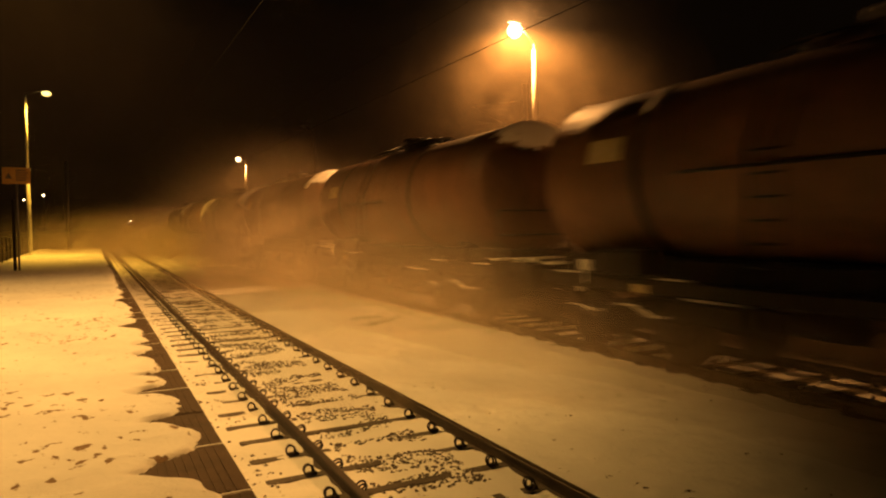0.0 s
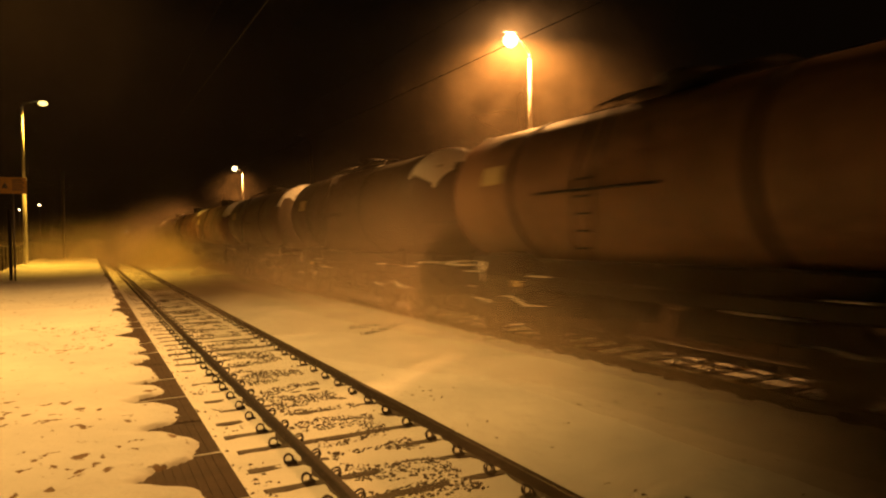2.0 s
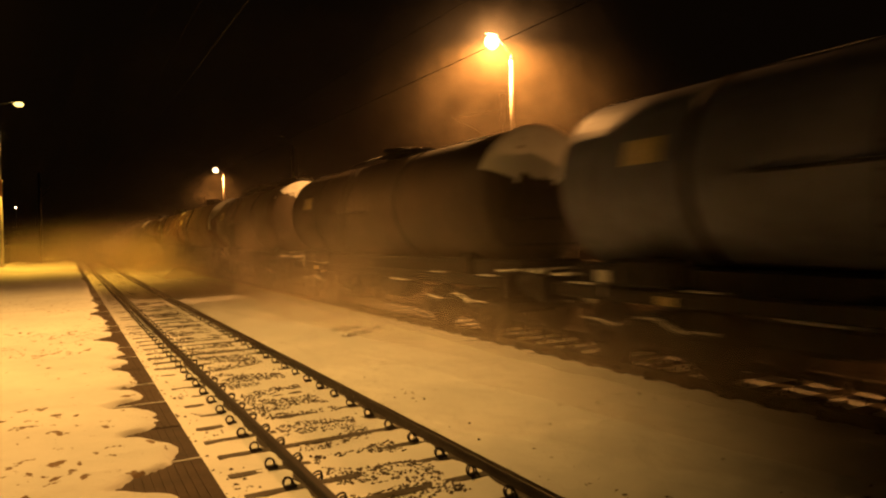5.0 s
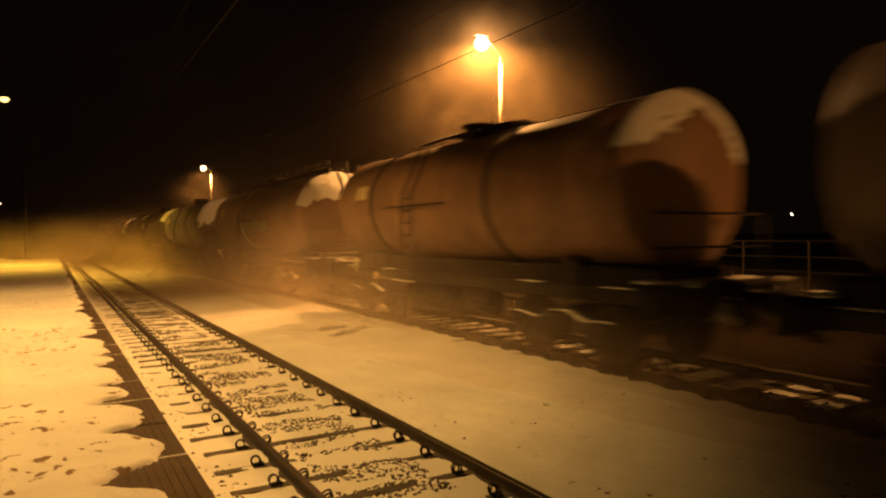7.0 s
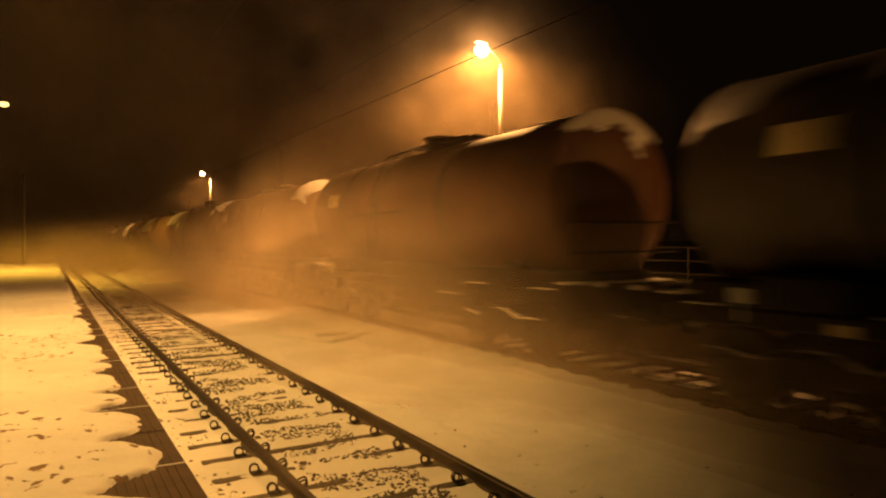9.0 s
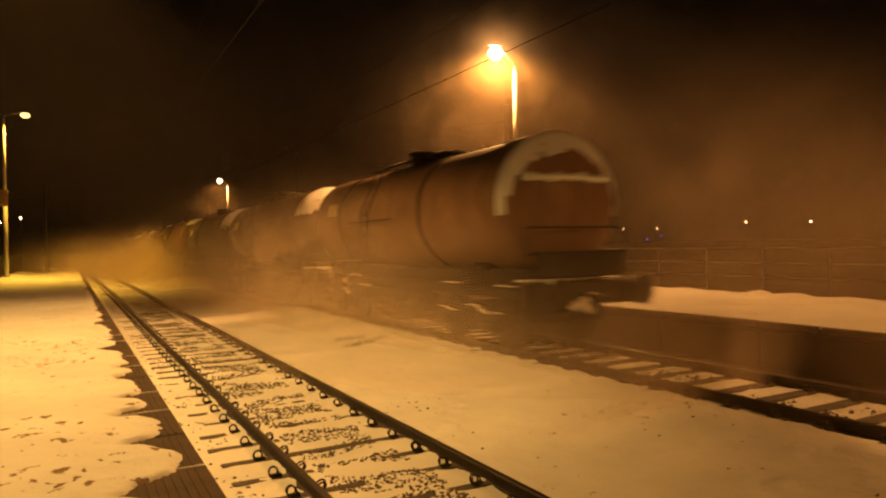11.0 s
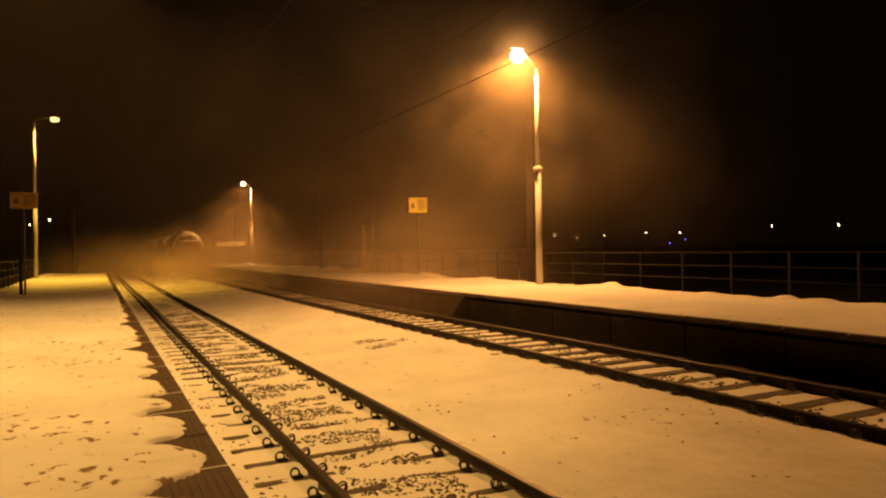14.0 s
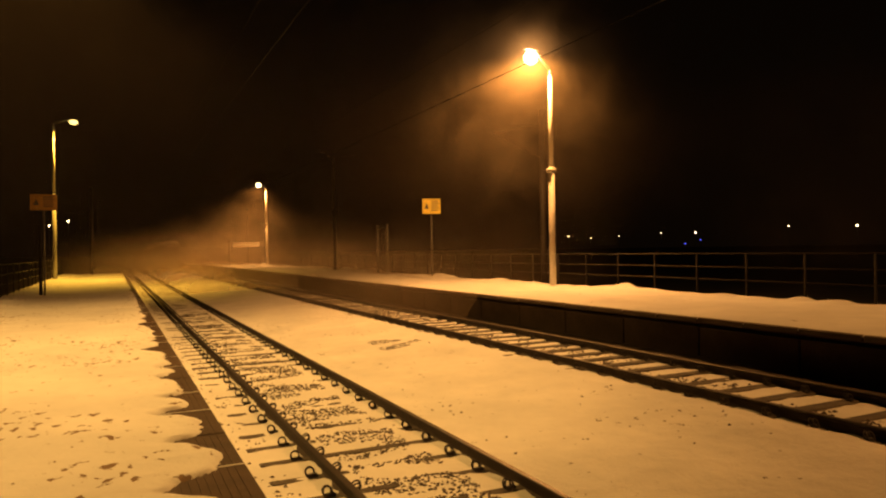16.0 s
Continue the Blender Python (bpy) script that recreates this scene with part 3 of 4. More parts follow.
def side_frame(bm):
    """One cast side of the bogie: a bowed plate with a deep middle and raised ends."""
    rim = [(-1.15, 0.56), (-0.55, 0.50), (-0.3, 0.42), (0.3, 0.42), (0.55, 0.50), (1.15, 0.56), (1.15, 0.64), (0.6, 0.62), (0.35, 0.74), (-0.35, 0.74), (-0.6, 0.62), (-1.15, 0.64)]
    a, b = [bm.verts.new((-0.055, y, z)) for y, z in rim], [bm.verts.new((0.055, y, z)) for y, z in rim]
    bm.faces.new(a), bm.faces.new(b[::-1])
    for k in range(len(rim)):
        j = (k + 1) % len(rim)
        bm.faces.new((a[k], a[j], b[j], b[k]))


def bogie_snow(bm):
    """A sagging ribbon of snow packed along the outer side frame."""
    pts = [(-1.15, 0.66), (-0.85, 0.66), (-0.6, 0.62), (-0.4, 0.70), (-0.2, 0.76), (0.1, 0.74), (0.35, 0.64), (0.6, 0.60), (0.9, 0.66), (1.15, 0.65)]
    rows = [[bm.verts.new((-1.10 + x * deep, y, z + up * deep)) for x, up in ((0, -0.004), (0.01, 0.012), (0.1, 0.02))] for y, z in pts for deep in [0.35 + 0.65 * abs(math.sin(y * 3.3))]]
    for a, b in zip(rows, rows[1:]):
        for k in (0, 1):
            bm.faces.new((a[k], a[k + 1], b[k + 1], b[k])).smooth = True


def walkway(bm, length, high):
    box(bm, -0.32, 0.32, -length / 2, length / 2, R + 0.10, R + 0.13)
    for k in range(int(length) + 1):
        y = -length / 2 + k * length / int(length)
        for s in (-0.28, 0.28):
            tube(bm, (s, y, R - 0.08), (s, y, R + 0.10), 0.025, sides=5)
            if high:
                tube(bm, (s * 1.1, y, R + 0.1), (s * 1.1, y, R + high), 0.02, sides=5)
    if high:
        for s in (-0.31, 0.31):
            for z in (R + high, R + 0.1 + high * 0.45):
                tube(bm, (s, -length / 2, z), (s, length / 2, z), 0.02, sides=5)


def ladder(bm):
    for y in (-0.2, 0.2):
        tube(bm, (-R - 0.13, y, -1.3), (-R - 0.13, y, 0.1), 0.022, sides=5)
        tube(bm, (-R - 0.13, y, 0.1), (-R * 0.72, y, 1.15), 0.022, sides=5)
        tube(bm, (-R * 0.72, y, 1.15), (-0.3, y, R + 0.13), 0.022, sides=5)
    for k in range(6):
        tube(bm, (-R - 0.13, -0.2, -1.2 + 0.25 * k), (-R - 0.13, 0.2, -1.2 + 0.25 * k), 0.016, sides=4)


def end_ladder(bm):
    for x in (0.25, 0.65):
        tube(bm, (x, -0.48, -1.5), (x, -0.48, 0.6), 0.022, sides=5)
        tube(bm, (x, -0.48, 0.6), (x, -0.1, 1.5), 0.022, sides=5)
    for k in range(8):
        tube(bm, (0.25, -0.48, -1.4 + 0.26 * k), (0.65, -0.48, -1.4 + 0.26 * k), 0.016, sides=4)


def end_snow(bm, seed, low):
    """Snow caked on the rear dome: over its upper part, or as a crescent along its rim where low is negative."""
    n, m = 72, 16
    grid, verts = {}, {}
    for i in range(m + 1):
        r = R * i / (m - 1)
        a = 0.345 * (1 - min(1, r / R) ** 2.6)
        for k in range(n):
            t = math.tau * k / n
            grid[i, k] = Vector((min(r, R) * math.cos(t), -a if i < m else 0.14, min(r, R) * math.sin(t)))
    for i in range(0, m):
        for k in range(n):
            quad = [(i, k), (i, (k + 1) % n), (i + 1, (k + 1) % n), (i + 1, k)]
            c = sum((grid[q] for q in quad), Vector()) / 4
            rough = noise.noise((c.x * 1.6, c.z * 1.6, seed)) + 0.4 * noise.noise((c.x * 5, c.z * 5, seed))
            reach = math.hypot(c.x, c.z) / R
            if low <= -1:
                keep = c.z > -0.2 + 0.3 * rough and reach > 0.95 + 0.08 * rough - 0.36 * max(0, c.z) / R
            else:
                keep = c.z > low + 0.48 * rough - 0.25 * abs(c.x) / R
            if not keep:
                continue
            vs = []
            for q in quad:
                if q not in verts:
                    p = grid[q]
                    out = Vector((p.x * 0.7, -0.8, p.z * 0.7)).normalized()
                    verts[q] = bm.verts.new(p + out * (0.03 + 0.02 * noise.noise(p * 3)) + Vector((p.x, 0, p.z)) * 0.012)
                vs.append(verts[q])
            if len({tuple(v.co) for v in vs}) == 4:
                bm.faces.new(vs).smooth = True


def top_snow(bm, length, seed):
    """Streaks of snow left along the top of the tank."""
    n, m = 60, 10
    verts = {}
    for j in range(n):
        for k in range(m):
            y, t = -length / 2 + length * (j + 0.5) / n, math.pi * (0.36 + 0.28 * (k + 0.5) / m)
            if noise.noise((y * 0.5, t * 5, seed)) < -0.02 + abs(k - 4.5) * 0.06:
                continue
            vs = []
            for q in ((j, k), (j + 1, k), (j + 1, k + 1), (j, k + 1)):
                if q not in verts:
                    y, t = -length / 2 + length * q[0] / n, math.pi * (0.36 + 0.28 * q[1] / m)
                    verts[q] = bm.verts.new(((R + 0.02) * math.cos(t), y, (R + 0.02) * math.sin(t)))
                vs.append(verts[q])
            bm.faces.new(vs).smooth = True


def ragged_strip(bm, length):
    """A thin, uneven ribbon of snow lying on a walkway, thicker here and there."""
    n = max(6, int(length * 5))
    rows = []
    for k in range(n + 1):
        y = length * (k / n - 0.5)
        w = 0.17 + 0.12 * noise.noise((y * 1.3, 4.0, 0))
        h = 0.02 + 0.05 * max(0.0, noise.noise((y * 0.9, 8.0, 0)))
        rows.append([bm.verts.new(p) for p in ((-w, y, 0), (-w * 0.7, y, h), (w * 0.6, y, h), (w, y, 0))])
    for a, b in zip(rows, rows[1:]):
        for k in range(3):
            bm.faces.new((a[k], a[k + 1], b[k + 1], b[k])).smooth = True


def snow_lump(bm, at, size, seed):
    """A small uneven lump of caked snow."""
    start = len(bm.verts)
    bmesh.ops.create_icosphere(bm, subdivisions=2, radius=1.0)
    bm.verts.ensure_lookup_table()
    for v in list(bm.verts)[start:]:
        swell = 1 + 0.45 * noise.noise(v.co * 1.7 + Vector((seed, 0, seed)))
        v.co = Vector(at) + Vector((v.co.x * size[0], v.co.y * size[1], v.co.z * size[2])) * swell
    for f in bm.faces:
        f.smooth = True


def coupling_snow(bm):
    """Snow packed on the coupling and the hoses."""
    for n, (x, y, z, w, h) in enumerate(((-0.10, 0.2, 0.98, 0.20, 0.10), (0.14, 0.25, 0.88, 0.14, 0.18), (0.30, 0.18, 0.82, 0.12, 0.14), (0.05, 0.3, 0.76, 0.12, 0.12))):
        snow_lump(bm, (x, y, z), (w * 0.75, 0.09, h * 0.6), n * 2.3)


def spring_nest(bm):
    """Coil springs between the bogie's side frame and its bolster."""
    for y in (-0.16, 0.16):
        lathe(bm, [(0.40 + 0.03 * k, 0.075 + (0.02 if k % 2 else 0.0)) for k in range(11)], 10, "z")
        for v in list(bm.verts)[-110:]:
            v.co.y += y


def tail_ledge(bm):
    """Snow lying on a step across the rear dome."""
    for k in range(14):
        x = -0.85 + 1.7 * k / 13
        w = 0.10 + 0.04 * noise.noise((x * 4, 3, 0))
        dish = 0.345 * (1 - (math.hypot(x, 0.42) / R) ** 2.6)
        snow_lump(bm, (x, -dish - 0.05, 0.42 + 0.04 * noise.noise((x * 3, 1, 0))), (0.10, 0.12, w * 0.7), k)


def sprayed_blot(bm, turn, wide, tall, proud, hole, seed):
    """A bulging sprayed letter shape lying on the tank's side, with or without a hole."""
    rows = []
    for ring in (max(hole, 0.02), 0.5 + hole / 2, 1.0):
        row = []
        for k in range(18):
            a = k * math.tau / 18
            r = ring * (1 + 0.22 * noise.noise((math.cos(a) * 1.3, math.sin(a) * 1.3, seed * 3.7)))
            t = turn - tall * r * math.sin(a) * (1 + 0.2 * math.cos(2 * a))
            row.append(bm.verts.new(((R + proud) * math.cos(t), wide * r * math.cos(a), (R + proud) * math.sin(t))))
        rows.append(row)
    for p, q in zip(rows, rows[1:]):
        for k in range(18):
            bm.faces.new((p[k], p[(k + 1) % 18], q[(k + 1) % 18], q[k])).smooth = True


def tank_wagon(length, paint, seed, label, rails=0.0, banded=False, marked=False, low=0.5, whole=12.1, girth=1.0, path=(0.0, 2.6), tail=False):
    """A bogie tank wagon; its root is on the rail head under its middle, y ahead."""
    root = new("tank_wagon")
    half, pivot = whole / 2 - 0.62, whole / 2 - 2.6
    tank = part("tank", shared(f"tank/{length}/{paint}", TANKS[paint], lambda bm: lathe(bm, dome(length), 40)), None, root, place=(0, 0, AXIS + (girth - 1) * R))
    tank.scale = (girth, 1, girth)
    part("end_snow", shared(f"end_snow/{seed % 5}/{low}", CAKED, lambda bm: end_snow(bm, seed % 5 * 3.1, low)), None, tank, "caked snow", place=(0, -length / 2, 0))
    part("top_snow", shared(f"top_snow/{length}/{seed % 3}", CAKED, lambda bm: top_snow(bm, length, seed % 3 * 2.7)), None, tank, "thin snow", place=(0, 0, 0))
    part("manhole", shared("manhole", IRON, lambda bm: lathe(bm, [(R - 0.08, 0.36), (R + 0.2, 0.36), (R + 0.22, 0.42), (R + 0.27, 0.4), (R + 0.33, 0.02)], 16, "z")), None, tank, place=(0, 0.2, 0))
    middle_at, wide = path
    part("walkway", shared(f"walkway/{rails}/{wide}", IRON, lambda bm: walkway(bm, wide, rails)), None, tank, place=(0, middle_at, 0))
    part("path_snow", shared(f"path_snow/{wide}", CAKED, lambda bm: ragged_strip(bm, wide)), None, tank, "snow along the walkway", place=(0, middle_at, R + 0.135))
    part("ladder", shared("ladder", IRON, ladder), None, tank, place=(0, 0.9, 0))
    if banded:
        part("end_ladder", shared("end_ladder", IRON, end_ladder), None, tank, place=(0, -length / 2, 0))
    part("end_railing", shared("end_railing", IRON, lambda bm: [tube(bm, (x, 0, 1.2 - AXIS), (x, 0, 2.15 - AXIS), 0.018, sides=5) for x in (-1.1, 1.1)] + [tube(bm, (-1.1, 0, z - AXIS), (1.1, 0, z - AXIS), 0.018, sides=5) for z in (1.7, 2.15)]), None, tank, place=(0, -half + 0.05, 0))
    for y in ((-length * 0.18, length * 0.3) if not banded else (1.1,)):
        band, w = (BANDS, 0.09) if banded else (IRON, 0.06)
        part("band", shared(f"band/{banded}", band, lambda bm: lathe(bm, [(-w, R), (-w, R + 0.018), (w, R + 0.018), (w, R)], 40)), None, tank, place=(0, y, 0))
    a0 = math.pi * 0.965
    part("hazard_plate", shared("hazard_plate", PLATE, lambda bm: lathe(bm, [(-0.33, R + 0.012), (-0.33, R + 0.03), (0.33, R + 0.03), (0.33, R + 0.012)], 4, "y", a0 - 0.26, a0)), None, tank, "orange plate", place=(0, length * 0.36, 0))
    part("hand_rail", shared(f"hand_rail/{length}", IRON, lambda bm: tube(bm, (-R - 0.06, -length * 0.05, -0.1), (-R - 0.06, length * 0.22, -0.1), 0.025, sides=6)), None, tank)
    if marked:
        for n, (y, tall, wide_at) in enumerate(((0.62, 0.26, 0.30), (-0.10, 0.30, 0.36), (-0.86, 0.25, 0.32), (-1.58, 0.28, 0.34), (-2.2, 0.2, 0.24))):
            turn = math.pi * (1.075 + 0.012 * math.sin(n * 2.4))
            part("sprayed_letter", made(lambda bm: sprayed_blot(bm, turn, wide_at, tall, 0.010, 0.0, n)), INK, tank, "dark sprayed outline", place=(0, y, 0))
            part("sprayed_letter", made(lambda bm: sprayed_blot(bm, turn, wide_at * 0.8, tall * 0.78, 0.014, 0.35 if n % 2 else 0.0, n)), PAINT, tank, "faded yellow-green sprayed fill", place=(0, y, 0))
    part("centre_sill", shared(f"centre_sill/{whole}", IRON, lambda bm: box(bm, -0.75, 0.75, -half + 0.2, half - 0.2, 1.05, 1.42, bevel=0.04)), None, root)
    for s in (-1, 1):
        part("solebar", shared(f"solebar/{whole}", IRON, lambda bm: box(bm, -0.06, 0.06, -half, half, 0.93, 1.14, bevel=0.03)), None, root, place=(s * 1.02, 0, 0))
        part("saddle", shared("saddle", IRON, lambda bm: (box(bm, -0.85, 0.85, -0.25, 0.25, 1.12, 1.45), box(bm, -0.75, 0.75, -0.2, 0.2, 1.4, 1.55))), None, root, place=(0, s * pivot, 0))
        beam = part("headstock", shared("headstock", IRON, lambda bm: box(bm, -1.25, 1.25, -0.09, 0.09, 0.82, 1.22, bevel=0.02)), None, root, place=(0, s * half, 0))
        part("end_platform", shared("end_platform", CAKED, lambda bm: box(bm, -1.1, 1.1, -0.14, 0.14, 1.235, 1.27, bevel=0.01)), None, beam, "snow-covered step", place=(0, -s * 0.25, 0))
        part("coupling", shared("coupling", IRON, lambda bm: (tube(bm, (0, 0, 1.0), (0, 0.35, 0.95), 0.06, sides=8), box(bm, -0.07, 0.07, 0.3, 0.42, 0.6, 1.02))), None, beam, place=(0, 0, 0), spin=0 if s > 0 else math.pi)
        for x in (-0.875, 0.875):
            part("buffer", shared("buffer", IRON, lambda bm: lathe(bm, [(0.0, 0.16), (0.25, 0.14), (0.26, 0.09), (0.52, 0.09), (0.54, 0.25), (0.60, 0.24), (0.62, 0.02)], 14)), None, beam, place=(x, 0, 1.06), spin=0 if s > 0 else math.pi)
        bogie = part("bogie", shared("bogie", IRON, bogie_frame), None, root, place=(0, s * pivot, 0))
        tray = part("bogie_snow", shared("bogie_snow", CAKED, bogie_snow), None, bogie, "snow on the bogie frame")
        for x in (-1.02, 1.02):
            part("side_frame", shared("side_frame", IRON, side_frame), None, bogie, place=(x, 0, 0))
            for e in (-1, 1):
                part("axle_box", shared("axle_box", IRON, lambda bm: box(bm, -0.09, 0.09, -0.16, 0.16, 0.31, 0.60, bevel=0.04)), None, bogie, place=(x, e * 0.9, 0))
        for e in (-1, 1):
            part("end_beam", shared("end_beam", IRON, lambda bm: box(bm, -0.95, 0.95, -0.05, 0.05, 0.5, 0.62)), None, bogie, place=(0, e * 1.22, 0))
            wheels = part("wheelset", shared("wheelset", RAIL, wheelset), None, bogie, place=(0, e * 0.9, 0.46))
            wheels["axle"] = e
            if s < 0 or e < 0:
                part("brake_block", shared("brake_block", IRON, lambda bm: box(bm, -0.06, 0.06, -0.05, 0.05, 0.2, 0.66, bevel=0.015)), None, bogie, place=(-0.75, e * 0.36, 0))
        for x in (-1.02, 1.02):
            part("spring_nest", shared("spring_nest", IRON, spring_nest), None, bogie, place=(x * 1.09, 0, 0))
        part("coupling_snow", shared("coupling_snow", CAKED, coupling_snow), None, beam, "snow packed on the coupling", spin=0 if s > 0 else math.pi)
        for x in (-0.875, 0.875):
            part("buffer_snow", shared("buffer_snow", CAKED, lambda bm: snow_lump(bm, (0, 0.44, 1.26), (0.15, 0.12, 0.04), 5.0)), None, beam, "snow on the buffer", place=(x, 0, 0), spin=0 if s > 0 else math.pi)
    if tail:
        part("snowy_step", shared("snowy_step", CAKED, tail_ledge), None, tank, "snow on the end step", place=(0, -length / 2, 0))
        part("tail_board", shared("tail_board", IRON, lambda bm: (box(bm, -0.95, 0.95, -0.03, 0.03, 1.30, 1.72, bevel=0.02), box(bm, -1.0, 1.0, -0.05, 0.02, 1.70, 1.75))), None, root, place=(0, -half - 0.02, 0))
    part("valve_box", shared("valve_box", IRON, lambda bm: (box(bm, -1.16, -0.72, -0.5, 0.5, 1.16, 1.52, bevel=0.03), box(bm, -1.19, -1.16, -0.42, -0.02, 1.2, 1.48), box(bm, -1.19, -1.16, 0.04, 0.42, 1.2, 1.48), tube(bm, (-1.2, -0.3, 1.34), (-1.2, -0.3, 1.44), 0.03, sides=6))), None, root, place=(0, half - 2.0, 0))
    crate = part("equipment_box", shared("equipment_box", IRON, lambda bm: (box(bm, -1.14, -0.74, -0.62, 0.62, 0.62, 0.9, bevel=0.03), box(bm, -0.98, -0.9, -0.5, -0.42, 0.88, 1.0), box(bm, -0.98, -0.9, 0.42, 0.5, 0.88, 1.0))), None, root, place=(0, 1.9 if seed % 2 else -1.7, 0))
    part("box_snow", shared("box_snow", CAKED, lambda bm: snow_lump(bm, (-0.97, 0, 0.915), (0.15, 0.52, 0.03), 7.0)), None, crate, "snow on the equipment box")
    for y in (-0.9, 0.6):
        part("air_tank", shared("air_tank", IRON, lambda bm: (lathe(bm, [(-0.48, 0.02), (-0.46, 0.12), (-0.4, 0.18), (0.4, 0.18), (0.46, 0.12), (0.48, 0.02)], 14), box(bm, -0.02, 0.02, -0.3, -0.26, 0.1, 0.34), box(bm, -0.02, 0.02, 0.26, 0.3, 0.1, 0.34))), None, root, place=(-0.72, y, 0.78))
    for y, z in ((0.55 * pivot, 0.66), (-0.2 * pivot, 0.60)):
        part("brake_gear", shared("brake_gear", IRON, lambda bm: (tube(bm, (-0.6, -0.5, 0.0), (-0.6, 0.5, 0.0), 0.17, sides=12), tube(bm, (-0.2, -1.2, 0.1), (-0.2, 1.0, 0.1), 0.03, sides=6))), None, root, place=(0, y, z))
    for y in (-half + 0.75, -half + 2.65, half - 2.95, half - 0.75):
        part("snow_ledge", shared("snow_ledge", CAKED, lambda bm: box(bm, -1.11, -0.97, -0.24, 0.24, 1.145, 1.158)), None, root, "snow on the frame", place=(0, y, 0))
    part("data_plate", shared("data_plate", PLATE, lambda bm: box(bm, -1.12, -1.10, -0.12, 0.12, 0.95, 1.06)), None, root, "pale data plate", place=(0, half - 2.4, 0))
    part("label_board", shared("label_board", BOARD, lambda bm: (box(bm, -1.16, -1.12, -0.11, 0.11, 1.2, 1.36), tube(bm, (-1.14, 0, 1.0), (-1.14, 0, 1.2), 0.02, sides=5))), None, root, "pale label holder", place=(0, half - 1.3, 0))
    return tagged(root, label, "tank wagon", "train of tank wagons")


# middle of each wagon along the line at 7 s, tank length, paint, and what sets it apart
PAINTS = ("black", "rust_brown", "grey", "rust_brown", "black", "tan")
TRAIN = [(140.5 + 12.02 * k, 9.9, PAINTS[5 - k], dict(low=(0.55, -1, 0.8)[k % 3])) for k in range(5, 1, -1)]
TRAIN += [
    (152.5, 9.9, "rust_brown", dict(low=0.9)),
    (140.5, 9.9, "rust_brown", dict(low=0.62)),
    (128.5, 9.9, "grey", dict(low=0.75)),
    (116.5, 9.9, "black", dict(low=0.75)),
    (104.4, 9.9, "tan", dict(low=0.9)),
    (92.4, 9.9, "rust_brown", dict(low=0.95)),
    (80.3, 11.0, "rust_brown", dict(whole=12.1, girth=1.03, low=-1)),
    (68.0, 10.0, "grey", dict(whole=12.0, low=0.95, rails=0.16, path=(-0.6, 8.6), girth=1.02)),
    (54.9, 11.4, "black", dict(whole=13.8)),
    (41.3, 11.4, "blue_grey", dict(whole=13.8, low=0.1)),
    (25.7, 11.9, "rust_brown", dict(whole=14.1, rails=0.34, path=(-2.5, 7.0), banded=True, marked=True, low=0.35)),
    (11.5, 9.8, "tan", dict(low=0.72)),
    (-1.1, 9.9, "grey", dict(low=0.85)),
    (-13.2, 9.9, "tan", dict(low=0.9)),
    (-25.9, 10.1, "rust_brown", dict(low=0.95, girth=1.03)),
    (-38.6, 10.3, "black", dict(whole=12.8, low=0.4)),
    (-51.2, 10.3, "grey", dict(whole=12.8)),
    (-63.4, 9.8, "tan", dict(low=-1, tail=True)),
]
WORDS = {"rust_brown": "rust-brown", "grey": "dull grey", "black": "sooty black", "blue_grey": "blue-grey", "tan": "dull tan"}
WAGONS = []
for n, (middle, length, paint, apart) in enumerate(TRAIN):
    extra = "with a pale band and top railing" if apart.get("banded") else "with caked snow on its rear dome"
    WAGONS.append((middle, tank_wagon(length, paint, n, f"{WORDS[paint]} bogie tank wagon {extra}", **apart)))


# ---- blown snow in the air ----
def veil(wide, tall, bow):
    """A thin bowed sheet, wide along x and tall along z."""
    n = 12
    bm = bmesh.new()
    rows = [[bm.verts.new((wide * (i / n - 0.5), bow * (1 - (2 * i / n - 1) ** 2) + 0.3 * bow * math.sin(j * 1.3 + i * 0.8), tall * (j / 8 - 0.5))) for i in range(n + 1)] for j in range(9)]
    for j in range(8):
        for i in range(n):
            bm.faces.new((rows[j][i], rows[j][i + 1], rows[j + 1][i + 1], rows[j + 1][i])).smooth = True
    return bm


# a close veil added to imitate the glare round the lamp
GLARE = snow_dust("lamp_glare_veil", 0.055, 0.5, (1, 1, 0.8), core=0.45, fade=4.0)
HALO = snow_dust("lamplit_snow_dust", 0.112, 0.40, (1, 1, 1), core=0.4, calm=0.06)
HIGH = snow_dust("high_snow_dust", 0.28, 0.20, (1, 1, 1), core=0.5, calm=0.08)
DRIFT = snow_dust("drifting_snow_dust", 0.50, 0.22, (1, 1, 1.6), core=0.45)
PLUME = snow_dust("snow_plume_dust", 0.33, 0.24, (1, 1, 1.5), core=0.5)
WHIRL = snow_dust("whirled_snow_dust", 0.25, 0.26, (1, 1, 1.2), core=0.5)
GUST = snow_dust("gust_snow_dust", 0.33, 0.30, (1, 1, 1), core=0.45, calm=0.12)
THIN = snow_dust("thin_whirled_dust", 0.29, 0.26, (1, 1, 1.2), core=0.5)


WISP = snow_dust("wisp_snow_dust", 0.15, 0.26, (1, 1, 1.2), core=0.5)
FLANK = snow_dust("flank_snow_dust", 0.20, 0.24, (1, 0.6, 1.2), core=0.5, fade=1.2)
SKIM = snow_dust("skimming_snow_dust", 0.34, 0.22, (1, 1, 2.5), core=0.5, fade=1.2)
MIST = snow_dust("wall_snow_dust", 0.15, 0.3, (1, 1, 1.5), core=0.5)
AIR = snow_dust("night_air_dust", 0.018, 0.30, (1, 1, 0.8), core=0.5, fade=1.2)


